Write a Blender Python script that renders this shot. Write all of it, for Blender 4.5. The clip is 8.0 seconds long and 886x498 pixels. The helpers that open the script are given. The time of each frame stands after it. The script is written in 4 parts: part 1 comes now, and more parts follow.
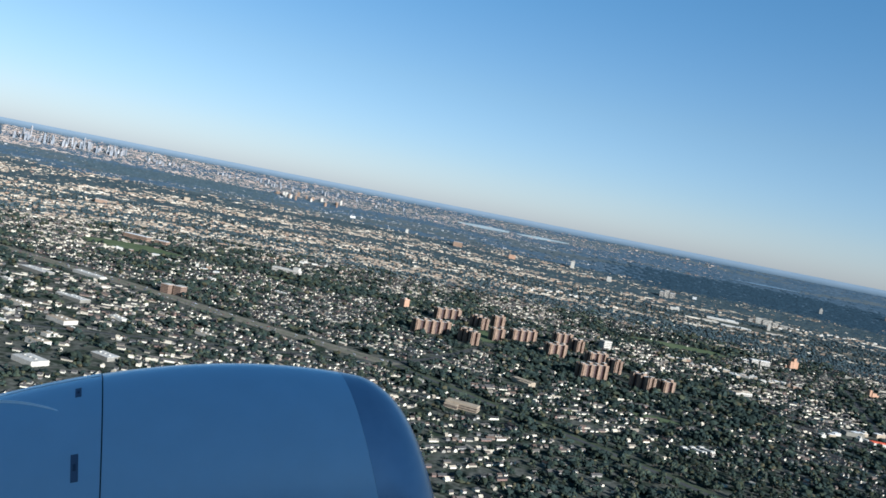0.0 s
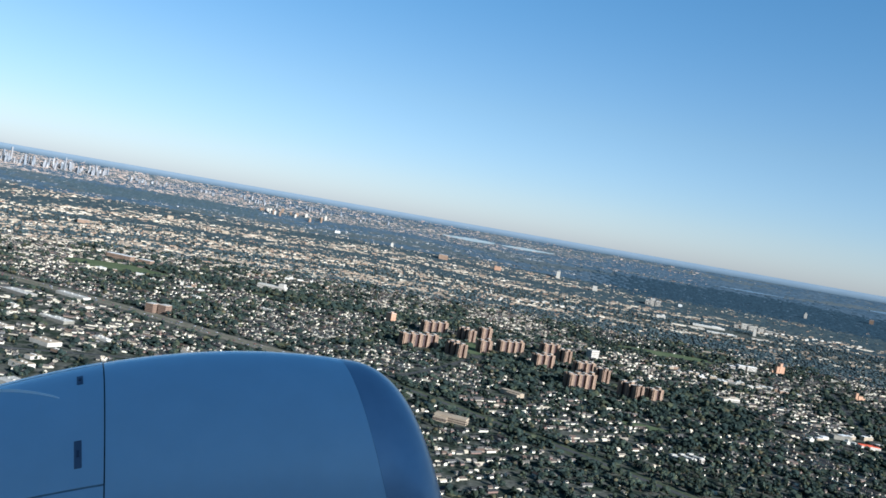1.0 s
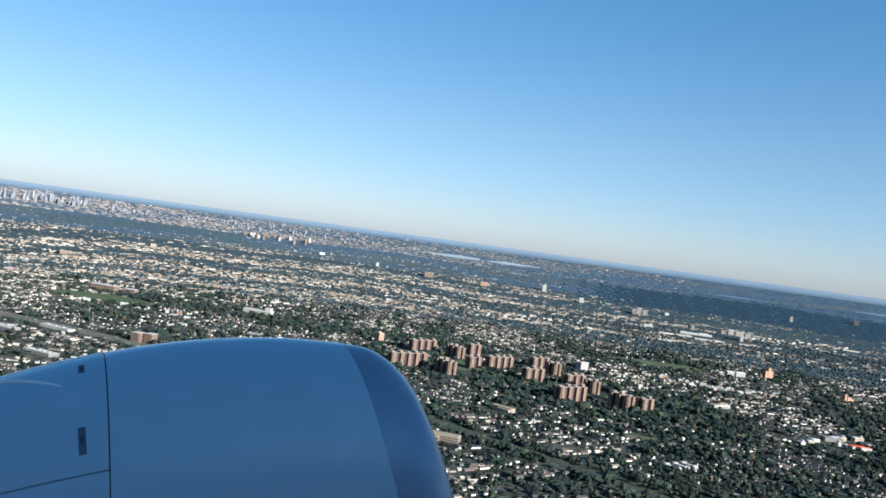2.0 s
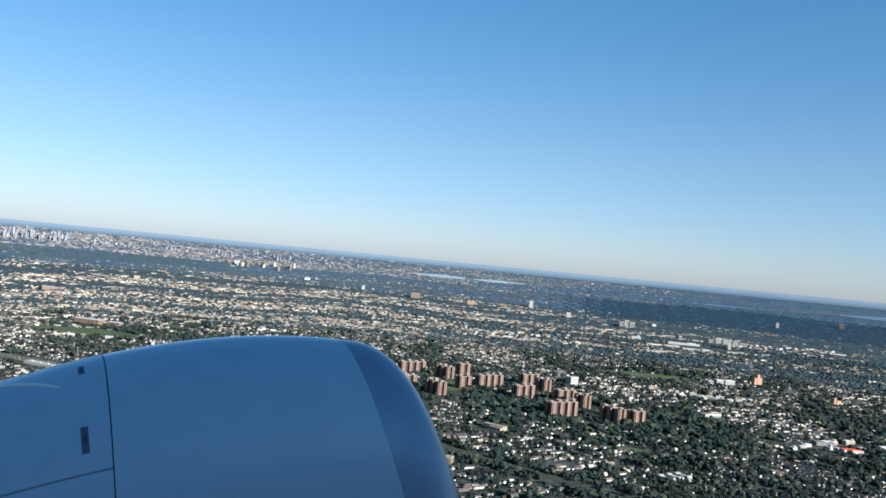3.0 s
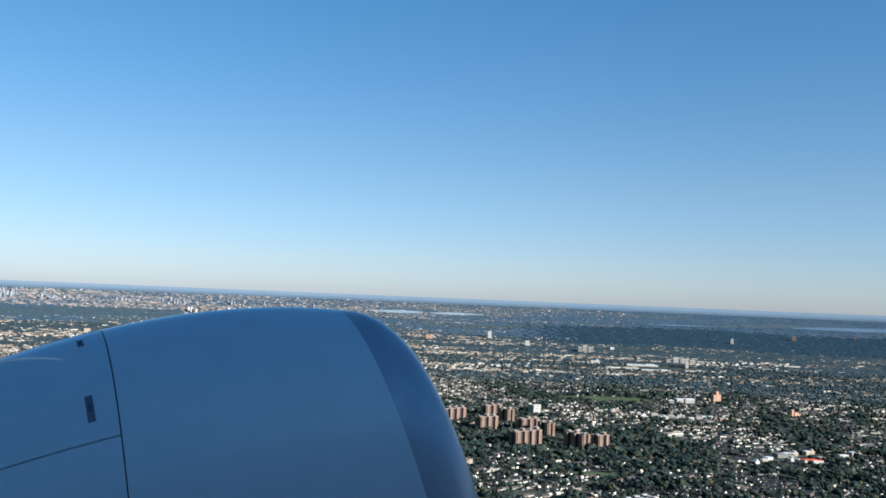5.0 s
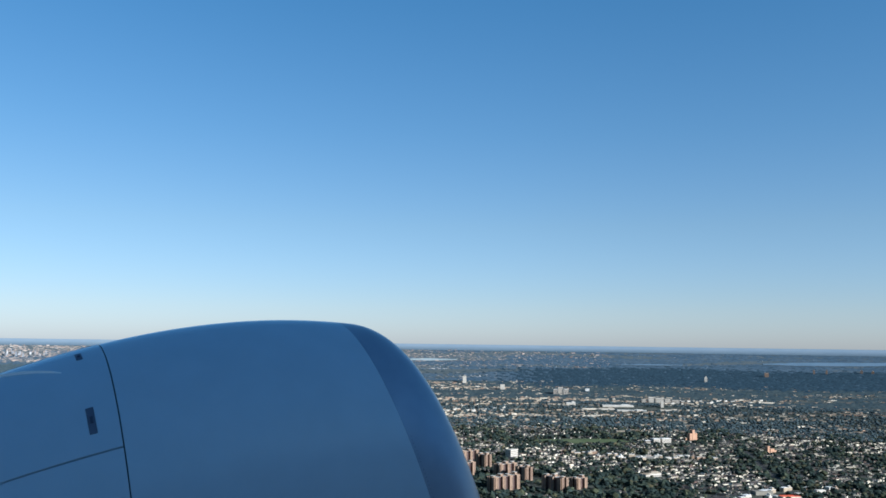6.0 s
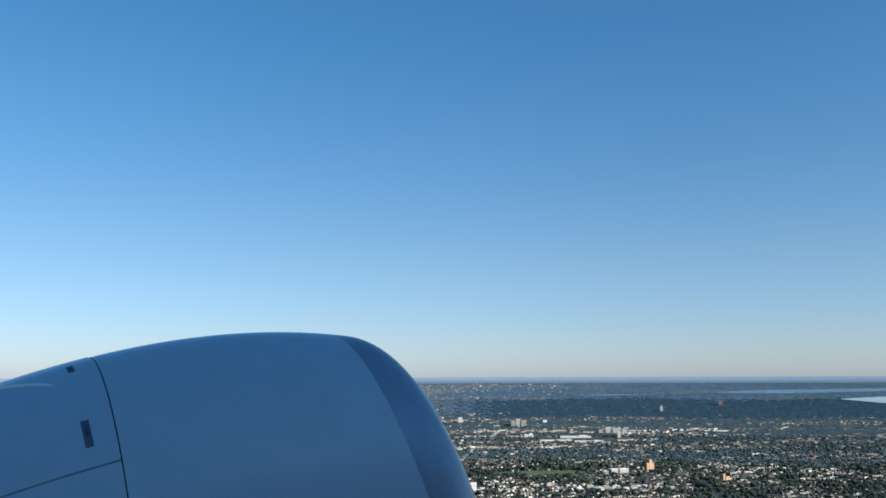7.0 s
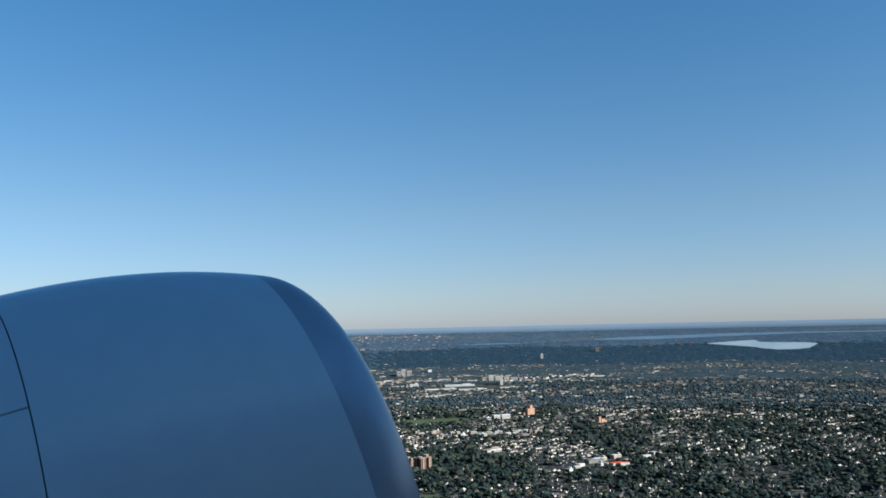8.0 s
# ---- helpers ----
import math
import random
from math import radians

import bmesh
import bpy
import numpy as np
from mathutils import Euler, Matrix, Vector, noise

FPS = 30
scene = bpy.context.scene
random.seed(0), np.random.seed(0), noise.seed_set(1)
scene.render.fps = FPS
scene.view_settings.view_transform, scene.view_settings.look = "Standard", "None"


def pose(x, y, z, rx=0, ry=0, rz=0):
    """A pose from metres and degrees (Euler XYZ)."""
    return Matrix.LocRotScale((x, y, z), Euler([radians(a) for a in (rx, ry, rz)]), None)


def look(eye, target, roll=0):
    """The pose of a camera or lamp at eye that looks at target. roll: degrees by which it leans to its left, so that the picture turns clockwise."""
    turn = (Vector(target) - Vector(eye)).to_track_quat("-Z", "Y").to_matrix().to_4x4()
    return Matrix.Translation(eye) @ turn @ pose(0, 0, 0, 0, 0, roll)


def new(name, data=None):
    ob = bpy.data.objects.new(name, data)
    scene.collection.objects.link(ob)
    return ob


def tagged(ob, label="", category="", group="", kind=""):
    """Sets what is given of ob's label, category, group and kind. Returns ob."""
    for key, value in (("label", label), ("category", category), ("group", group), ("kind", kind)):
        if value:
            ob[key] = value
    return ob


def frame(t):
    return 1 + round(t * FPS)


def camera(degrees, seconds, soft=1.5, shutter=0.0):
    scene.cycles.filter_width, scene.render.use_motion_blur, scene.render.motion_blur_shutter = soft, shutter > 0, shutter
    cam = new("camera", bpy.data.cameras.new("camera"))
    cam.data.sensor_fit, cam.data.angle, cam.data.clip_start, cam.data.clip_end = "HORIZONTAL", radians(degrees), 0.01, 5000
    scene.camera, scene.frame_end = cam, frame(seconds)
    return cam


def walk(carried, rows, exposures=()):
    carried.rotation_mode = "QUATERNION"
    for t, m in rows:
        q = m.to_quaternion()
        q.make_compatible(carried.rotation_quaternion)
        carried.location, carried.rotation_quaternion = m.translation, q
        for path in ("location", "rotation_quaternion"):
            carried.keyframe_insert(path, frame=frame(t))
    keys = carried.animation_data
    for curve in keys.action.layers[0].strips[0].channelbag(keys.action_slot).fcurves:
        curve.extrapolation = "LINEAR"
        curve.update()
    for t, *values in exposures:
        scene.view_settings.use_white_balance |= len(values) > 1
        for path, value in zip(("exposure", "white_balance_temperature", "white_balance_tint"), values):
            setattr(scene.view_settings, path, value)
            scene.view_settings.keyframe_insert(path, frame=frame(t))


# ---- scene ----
# ---------------------------------------------------------------- camera
cam = camera(54.5, 8.0, soft=1.7)
PATH = [
    (0, pose(0.083, 0.177, 280.487, 86.99, -11.11, 3.70)),
    (0.5, pose(0.065, 0.166, 280.438, 87.64, -10.79, 3.20)),
    (1, pose(0.053, 0.151, 280.351, 88.04, -9.92, 2.66)),
    (1.2, pose(0.045, 0.155, 280.316, 86.94, -9.54, 2.44)),
    (1.5, pose(0.033, 0.160, 280.264, 87.41, -8.96, 2.11)),
    (1.7, pose(0.030, 0.151, 280.228, 88.28, -8.50, 1.91)),
    (3, pose(0.008, 0.089, 280.051, 90.81, -5.50, 0.60)),
    (3.5, pose(-0.009, 0.049, 279.995, 91.63, -4.50, 0.06)),
    (4, pose(-0.040, 0.028, 279.910, 92.76, -3.41, -0.57)),
    (4.5, pose(-0.089, 0.054, 279.819, 92.59, -2.95, -1.46)),
    (6, pose(-0.252, 0.091, 279.565, 96.33, -0.77, -4.05)),
    (6.5, pose(-0.326, 0.108, 279.509, 97.45, -0.26, -5.39)),
    (7, pose(-0.421, 0.150, 279.467, 98.52, 0.17, -6.88)),
    (7.3, pose(-0.408, 0.120, 279.457, 99.79, 0.75, -7.38)),
    (7.5, pose(-0.460, 0.159, 279.431, 101.35, 1.43, -9.65)),
    (7.8, pose(-0.538, 0.245, 279.431, 99.20, 1.59, -12.64)),
    (8, pose(-0.561, 0.285, 279.416, 95.25, 1.20, -14.43)),
]
walk(cam, PATH, [(0, 1.05, 4910, 6), (0.5, 1.10, 4910, 6), (1.5, 1.20, 4910, 6), (3.0, 1.16, 4910, 6), (3.5, 1.15, 4910, 6), (4.5, 1.10, 4910, 6), (6.5, 1.03, 4910, 6), (7.5, 1.03, 4910, 6), (8, 0.93, 4910, 6)])

# ---------------------------------------------------------------- sky and sun
SUN_DIR = Vector((0.80, -0.60, 0)).normalized()
SUN_EL = radians(21)
world = bpy.data.worlds.new("sky")
scene.world = world
world.use_nodes = True
wn = world.node_tree
bg = wn.nodes["Background"]
sky = wn.nodes.new("ShaderNodeTexSky")
sky.sky_type = "NISHITA"
sky.sun_disc = False
sky.sun_elevation = SUN_EL
sky.sun_rotation = math.atan2(SUN_DIR.x, SUN_DIR.y)
sky.altitude = 280
sky.air_density, sky.dust_density, sky.ozone_density = 1.0, 0.4, 3.0
hue = wn.nodes.new("ShaderNodeHueSaturation")
hue.inputs["Saturation"].default_value = 0.915
wn.links.new(sky.outputs[0], hue.inputs["Color"])
# the haze of a dry autumn day: rosier towards the horizon, a purer blue above
coord = wn.nodes.new("ShaderNodeTexCoord")
split = wn.nodes.new("ShaderNodeSeparateXYZ")
wn.links.new(coord.outputs["Generated"], split.inputs[0])
haze = wn.nodes.new("ShaderNodeValToRGB")
els = haze.color_ramp.elements
for _ in range(3):
    els.new(0.5)
for el, (at, col) in zip(els, ((0.0, (0.93, 0.862, 0.93)), (0.04, (0.97, 0.862, 0.845)), (0.135, (0.935, 0.872, 0.775)), (0.24, (0.79, 0.88, 0.82)), (0.38, (0.66, 0.89, 0.875)))):
    el.position, el.color = at, (*col, 1)
wn.links.new(split.outputs["Z"], haze.inputs[0])
tint = wn.nodes.new("ShaderNodeMix")
tint.data_type, tint.blend_type = "RGBA", "MULTIPLY"
tint.inputs["Factor"].default_value = 1.0
wn.links.new(hue.outputs[0], tint.inputs[6])
wn.links.new(haze.outputs[0], tint.inputs[7])
# a little deeper away from the sun
side = wn.nodes.new("ShaderNodeMapRange")
for socket, value in (("From Min", -0.5), ("From Max", 0.15), ("To Min", 0.885), ("To Max", 0.975)):
    side.inputs[socket].default_value = value
wn.links.new(split.outputs["X"], side.inputs["Value"])
deep = wn.nodes.new("ShaderNodeVectorMath")
deep.operation = "SCALE"
wn.links.new(tint.outputs[2], deep.inputs[0])
wn.links.new(side.outputs[0], deep.inputs["Scale"])
wn.links.new(deep.outputs[0], bg.inputs[0])
bg.inputs[1].default_value = 0.0655
lamp = bpy.data.lights.new("sun", "SUN")
lamp.energy, lamp.angle, lamp.color = 5.3, radians(0.5), (1.0, 0.87, 0.72)
sun = new("sun", lamp)
sun.matrix_world = look((0, 0, 400), Vector((0, 0, 400)) - Vector((SUN_DIR.x * math.cos(SUN_EL), SUN_DIR.y * math.cos(SUN_EL), math.sin(SUN_EL))))

# ---------------------------------------------------------------- the lie of the land
# flat to FLAT metres from the aircraft, then rising gently to the skyline
EYE_H, FLAT, RIM = 280.0, 2520.0, 4950.0
STEEP = (RIM - FLAT) / FLAT


def land_z(x, y):
    r = np.hypot(x, y)
    u = np.clip((r - FLAT) / (RIM - FLAT), 0, 1)
    return np.where(r < FLAT, 0.0, EYE_H - EYE_H / FLAT * (1 - u) ** STEEP * r)


def far_scale(r):
    """How much smaller things stand on the rising land, by distance."""
    u = np.clip((r - FLAT) / (RIM - FLAT), 0, 1)
    return np.where(r < FLAT, 1.0, (1 - u) ** STEEP * r / FLAT)


# ---------------------------------------------------------------- materials
def ramp(nt, stops, source):
    node = nt.nodes.new("ShaderNodeValToRGB")
    els = node.color_ramp.elements
    while len(els) < len(stops):
        els.new(0.5)
    for el, (at, col) in zip(els, stops):
        el.position, el.color = at, (*col, 1)
    nt.links.new(source, node.inputs[0])
    return node.outputs[0]


def surface(name, stops, source="noise", scale=0.05, rough=0.8, metal=0.0, bump=0.0, bump_scale=1.0, grain=0.25, grain_scale=0.6, spec=0.0, coat=0.0):
    """A node material: colours spread by noise, by island or by object, broken up by a finer grain."""
    mat = bpy.data.materials.new(name)
    mat.use_nodes = True
    nt = mat.node_tree
    b = nt.nodes["Principled BSDF"]
    geo = nt.nodes.new("ShaderNodeNewGeometry")

    def noise_node(s, detail):
        n = nt.nodes.new("ShaderNodeTexNoise")
        n.inputs["Scale"].default_value, n.inputs["Detail"].default_value = s, detail
        nt.links.new(geo.outputs["Position"], n.inputs["Vector"])
        return n.outputs["Fac"]

    if source == "island":
        src = geo.outputs["Random Per Island"]
    elif source == "object":
        src = nt.nodes.new("ShaderNodeObjectInfo").outputs["Random"]
    else:
        src = noise_node(scale, 5)
    col = ramp(nt, stops, src)
    if source != "noise" or grain > 0:
        mix = nt.nodes.new("ShaderNodeMix")
        mix.data_type, mix.blend_type = "RGBA", "MULTIPLY"
        mix.inputs["Factor"].default_value = 1.0
        g = ramp(nt, [(0.3, (1 - grain,) * 3), (0.7, (1 + grain * 0.6,) * 3)], noise_node(grain_scale, 3))
        nt.links.new(col, mix.inputs[6])
        nt.links.new(g, mix.inputs[7])
        col = mix.outputs[2]
    nt.links.new(col, b.inputs["Base Color"])
    b.inputs["Roughness"].default_value, b.inputs["Metallic"].default_value = rough, metal
    b.inputs["Specular IOR Level"].default_value = spec
    b.inputs["Coat Weight"].default_value = coat
    b.inputs["Coat Roughness"].default_value = 0.2
    if bump:
        bn = nt.nodes.new("ShaderNodeBump")
        bn.inputs["Strength"].default_value = bump
        nt.links.new(noise_node(bump_scale, 4), bn.inputs["Height"])
        nt.links.new(bn.outputs[0], b.inputs["Normal"])
    return mat


M_GROUND = surface("ground", [(0.3, (0.022, 0.032, 0.02)), (0.45, (0.044, 0.049, 0.036)), (0.55, (0.101, 0.097, 0.078)), (0.7, (0.031, 0.041, 0.025))], scale=0.03, grain=0.5, grain_scale=0.12)


def far_haze(mat, stops, r0, r1):
    """Blends the base colour into paler haze tones with the distance from the town's middle."""
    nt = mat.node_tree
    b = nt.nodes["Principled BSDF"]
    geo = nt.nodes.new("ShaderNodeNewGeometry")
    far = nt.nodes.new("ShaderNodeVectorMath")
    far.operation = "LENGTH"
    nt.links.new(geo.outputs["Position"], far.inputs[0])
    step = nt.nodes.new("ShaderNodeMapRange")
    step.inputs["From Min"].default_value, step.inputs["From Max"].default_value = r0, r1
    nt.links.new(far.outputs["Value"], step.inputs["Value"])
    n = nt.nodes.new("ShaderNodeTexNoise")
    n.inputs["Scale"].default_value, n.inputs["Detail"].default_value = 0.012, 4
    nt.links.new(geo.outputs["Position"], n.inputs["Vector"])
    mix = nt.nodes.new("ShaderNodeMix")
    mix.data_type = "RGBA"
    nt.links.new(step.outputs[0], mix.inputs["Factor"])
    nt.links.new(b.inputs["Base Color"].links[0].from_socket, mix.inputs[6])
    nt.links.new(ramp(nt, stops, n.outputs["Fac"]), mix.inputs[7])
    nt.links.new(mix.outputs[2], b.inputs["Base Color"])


# grey-blue haze mixed into the colour of the far ground
far_haze(M_GROUND, [(0.35, (0.076, 0.094, 0.098)), (0.65, (0.100, 0.112, 0.112))], 3300, 4550)
M_WALL = surface("house_wall", [(0.0, (0.742, 0.661, 0.507)), (0.20, (0.614, 0.538, 0.401)), (0.27, (0.257, 0.219, 0.163)), (0.40, (0.17, 0.163, 0.155)), (0.55, (0.376, 0.329, 0.246)), (0.65, (0.19, 0.118, 0.095)), (0.76, (0.198, 0.162, 0.12)), (0.84, (0.505, 0.434, 0.318)), (1.0, (0.713, 0.647, 0.517))], source="island")
M_ROOF = surface("house_roof", [(0.0, (0.03, 0.029, 0.028)), (0.3, (0.06, 0.057, 0.054)), (0.5, (0.075, 0.068, 0.062)), (0.6, (0.10, 0.068, 0.05)), (0.7, (0.12, 0.105, 0.09)), (0.83, (0.07, 0.062, 0.055)), (0.88, (0.376, 0.31, 0.22)), (1.0, (0.594, 0.511, 0.371))], source="island")
M_HWALL = surface("single_house_wall", [(0.0, (0.742, 0.661, 0.507)), (0.20, (0.614, 0.538, 0.401)), (0.27, (0.257, 0.219, 0.163)), (0.40, (0.17, 0.163, 0.155)), (0.55, (0.376, 0.329, 0.246)), (0.65, (0.19, 0.118, 0.095)), (0.76, (0.198, 0.162, 0.12)), (0.84, (0.505, 0.434, 0.318)), (1.0, (0.713, 0.647, 0.517))], source="object")
M_HROOF = surface("single_house_roof", [(0.0, (0.03, 0.029, 0.028)), (0.3, (0.06, 0.057, 0.054)), (0.5, (0.075, 0.068, 0.062)), (0.6, (0.10, 0.068, 0.05)), (0.7, (0.12, 0.105, 0.09)), (0.83, (0.07, 0.062, 0.055)), (0.88, (0.376, 0.31, 0.22)), (1.0, (0.594, 0.511, 0.371))], source="object")
M_TREE = surface("foliage", [(0.0, (0.022, 0.03, 0.027)), (0.5, (0.029, 0.039, 0.032)), (0.80, (0.043, 0.052, 0.035)), (0.93, (0.063, 0.066, 0.038)), (1.0, (0.084, 0.069, 0.038))], source="island", grain=0.5, grain_scale=0.03)
M_TRUNK = surface("bark", [(0.3, (0.08, 0.06, 0.045)), (0.7, (0.14, 0.11, 0.08))], scale=1.5)
M_ROAD = surface("asphalt", [(0.3, (0.05, 0.05, 0.048)), (0.7, (0.085, 0.082, 0.076))], scale=0.02, grain=0.2)
M_HIGHWAY = surface("worn_concrete_road", [(0.3, (0.128, 0.114, 0.084)), (0.7, (0.183, 0.16, 0.117))], scale=0.03, grain=0.25, grain_scale=0.1)
M_CONC = surface("pale_concrete", [(0.3, (0.179, 0.16, 0.126)), (0.7, (0.252, 0.225, 0.18))], scale=0.03, grain=0.2)
M_GRASS = surface("mown_grass", [(0.3, (0.075, 0.095, 0.045)), (0.7, (0.12, 0.135, 0.07))], scale=0.02, grain=0.2)
M_VERGE = surface("dry_verge_grass", [(0.3, (0.045, 0.055, 0.032)), (0.7, (0.085, 0.09, 0.055))], scale=0.02, grain=0.35, grain_scale=0.15)
M_BRICK = surface("red_brick", [(0.3, (0.198, 0.131, 0.086)), (0.7, (0.264, 0.18, 0.123))], scale=0.08, grain=0.2, grain_scale=0.5)
# brick darkened to paint in the shade of the recesses between bays
M_SHADEBRICK = surface("shaded_brick", [(0.3, (0.034, 0.019, 0.018)), (0.7, (0.052, 0.029, 0.026))], scale=0.08, grain=0.2, grain_scale=0.5)
M_WINDOW = surface("dark_window_strip", [(0.4, (0.05, 0.036, 0.032)), (0.6, (0.08, 0.058, 0.05))], scale=0.4, rough=0.4, spec=0.2)
M_TARROOF = surface("pale_roof", [(0.3, (0.38, 0.346, 0.291)), (0.7, (0.54, 0.499, 0.422))], scale=0.05)
M_ORANGE = surface("orange_brick", [(0.3, (0.33, 0.19, 0.115)), (0.7, (0.42, 0.255, 0.16))], scale=0.05)
M_CREAM = surface("cream_panel", [(0.3, (0.40, 0.355, 0.285)), (0.7, (0.50, 0.45, 0.37))], scale=0.05)
M_YELLOW = surface("yellow_brick", [(0.3, (0.28, 0.215, 0.145)), (0.7, (0.37, 0.295, 0.205))], scale=0.05)
M_WHITE = surface("white_sheet_roof", [(0.3, (0.58, 0.553, 0.495)), (0.7, (0.7, 0.669, 0.603))], scale=0.02)
M_RED = surface("red_sheet_roof", [(0.3, (0.62, 0.10, 0.05)), (0.7, (0.72, 0.16, 0.08))], scale=0.05)
M_CITY = surface("city_block", [(0.0, (0.265, 0.214, 0.177)), (0.3, (0.324, 0.255, 0.204)), (0.5, (0.231, 0.194, 0.167)), (0.7, (0.359, 0.283, 0.227)), (0.85, (0.307, 0.214, 0.167)), (1.0, (0.427, 0.372, 0.314))], source="island", grain=0.1)
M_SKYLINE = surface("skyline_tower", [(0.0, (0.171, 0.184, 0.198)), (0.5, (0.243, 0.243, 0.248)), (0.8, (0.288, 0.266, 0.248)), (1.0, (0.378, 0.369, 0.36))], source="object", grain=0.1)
# sky glare on the bay is painted in as a pale base colour
M_GLAREWATER = surface("water", [(0.4, (0.35, 0.385, 0.345)), (0.6, (0.40, 0.43, 0.385))], scale=0.01, rough=0.2, spec=0.3, grain=0, bump=0.15, bump_scale=0.3)
# farther water, with haze in its base colour
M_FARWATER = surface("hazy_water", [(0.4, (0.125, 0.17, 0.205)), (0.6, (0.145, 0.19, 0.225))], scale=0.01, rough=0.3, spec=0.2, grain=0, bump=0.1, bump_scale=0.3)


# ---------------------------------------------------------------- mesh helpers
def mesh_of(name, verts, faces, mat, smooth=False):
    me = bpy.data.meshes.new(name)
    me.from_pydata([tuple(v) for v in verts], [], faces)
    me.materials.append(mat)
    if smooth:
        me.shade_smooth()
    else:
        me.shade_flat()
    me.update()
    return me


def part(name, me, parent, label=""):
    ob = new(name, me)
    ob.parent = parent
    return tagged(ob, label)


def tri_mesh(name, verts, faces, mat, smooth=False):
    """A big mesh from arrays: verts (n, 3) and faces (m, k), all of k corners."""
    me = bpy.data.meshes.new(name)
    n, m, k = len(verts), len(faces), faces.shape[1]
    me.vertices.add(n)
    me.vertices.foreach_set("co", np.ascontiguousarray(verts, dtype=np.float32).ravel())
    me.loops.add(m * k)
    me.loops.foreach_set("vertex_index", np.ascontiguousarray(faces, dtype=np.int32).ravel())
    me.polygons.add(m)
    me.polygons.foreach_set("loop_start", np.arange(0, m * k, k, dtype=np.int32))
    me.materials.append(mat)
    me.update(calc_edges=True)
    me.validate()
    if smooth:
        me.shade_smooth()
    else:
        me.shade_flat()
    return me


def scatter(tv, tf, pos, size, yaw):
    """Copies of a template (verts tv, faces tf) at pos, scaled by size (n, 3) and turned by yaw, as one pair of arrays."""
    c, s = np.cos(yaw)[:, None], np.sin(yaw)[:, None]
    v = tv[None] * size[:, None, :]
    x = v[..., 0] * c - v[..., 1] * s + pos[:, None, 0]
    y = v[..., 0] * s + v[..., 1] * c + pos[:, None, 1]
    z = v[..., 2] + pos[:, None, 2]
    out = np.stack([x, y, z], -1).reshape(-1, 3)
    f = (tf[None] + (np.arange(len(pos)) * len(tv))[:, None, None]).reshape(-1, tf.shape[1])
    return out, f


def box_arrays(x0, y0, z0, x1, y1, z1):
    v = np.array([(x, y, z) for z in (z0, z1) for y in (y0, y1) for x in (x0, x1)], float)
    f = np.array([(0, 2, 3, 1), (4, 5, 7, 6), (0, 1, 5, 4), (2, 6, 7, 3), (0, 4, 6, 2), (1, 3, 7, 5)])
    return v, f


def boxes_mesh(name, boxes, mat):
    vs, fs, n = [], [], 0
    for b in boxes:
        v, f = box_arrays(*b)
        vs.append(v)
        fs.append(f + n)
        n += 8
    return tri_mesh(name, np.vstack(vs), np.vstack(fs), mat)


BOX_V, BOX_F = box_arrays(-0.5, -0.5, 0, 0.5, 0.5, 1)
# gabled walls and a roof with eaves, unit size: ridge along x
WALL_V = np.array([(-.5, -.5, 0), (.5, -.5, 0), (.5, .5, 0), (-.5, .5, 0), (-.5, -.5, .62), (.5, -.5, .62), (.5, .5, .62), (-.5, .5, .62), (-.5, 0, .97), (.5, 0, .97)])
WALL_F = np.array([(0, 1, 5), (0, 5, 4), (1, 2, 6), (1, 6, 5), (2, 3, 7), (2, 7, 6), (3, 0, 4), (3, 4, 7), (5, 6, 9), (4, 8, 7)])
ROOF_V = np.array([(-.55, -.6, .56), (.55, -.6, .56), (.55, 0, 1.0), (-.55, 0, 1.0), (.55, .6, .56), (-.55, .6, .56), (-.55, -.6, .52), (.55, -.6, .52), (.55, 0, .95), (-.55, 0, .95), (.55, .6, .52), (-.55, .6, .52)])
ROOF_F = np.array([(0, 1, 2, 3), (3, 2, 4, 5), (0, 6, 7, 1), (5, 4, 10, 11), (0, 3, 9, 6), (3, 5, 11, 9), (1, 7, 8, 2), (2, 8, 10, 4)])


def ico(sub):
    bm = bmesh.new()
    bmesh.ops.create_icosphere(bm, subdivisions=sub, radius=1)
    v = np.array([x.co[:] for x in bm.verts])
    f = np.array([[x.index for x in face.verts] for face in bm.faces])
    bm.free()
    return v, f


ICO1 = ico(1)


def crown_arrays(rng, clumps, spread=0.62, size=(0.28, 0.5)):
    """A crown of overlapping uneven clumps, about 1 wide from the middle and 2 high, its foot at 0."""
    vs, fs, n = [], [], 0
    for k in range(clumps):
        d = rng.normal(size=3)
        d /= np.linalg.norm(d)
        at = d * spread * rng.uniform(0.5, 1.0) * (1, 1, 0.85) + (0, 0, 1.0)
        v = ICO1[0] * rng.uniform(*size) * rng.uniform(0.8, 1.2, 3) * (1 + rng.normal(size=(len(ICO1[0]), 1)) * 0.24) + at
        vs.append(v)
        fs.append(ICO1[1] + n)
        n += len(v)
    return np.vstack(vs), np.vstack(fs)


# ---------------------------------------------------------------- ground
def polar_sheet(name, radii, az0, az1, steps, mat, lift=0.0):
    az = np.linspace(az0, az1, steps)
    rr, aa = np.meshgrid(radii, az, indexing="ij")
    x, y = rr * np.sin(aa), rr * np.cos(aa)
    v = np.stack([x, y, land_z(x, y) + lift], -1).reshape(-1, 3)
    n, m = len(radii), steps
    i, j = np.meshgrid(np.arange(n - 1), np.arange(m - 1), indexing="ij")
    a = (i * m + j).ravel()
    f = np.stack([a, a + m, a + m + 1, a + 1], -1)
    return tri_mesh(name, v, f, mat, True)


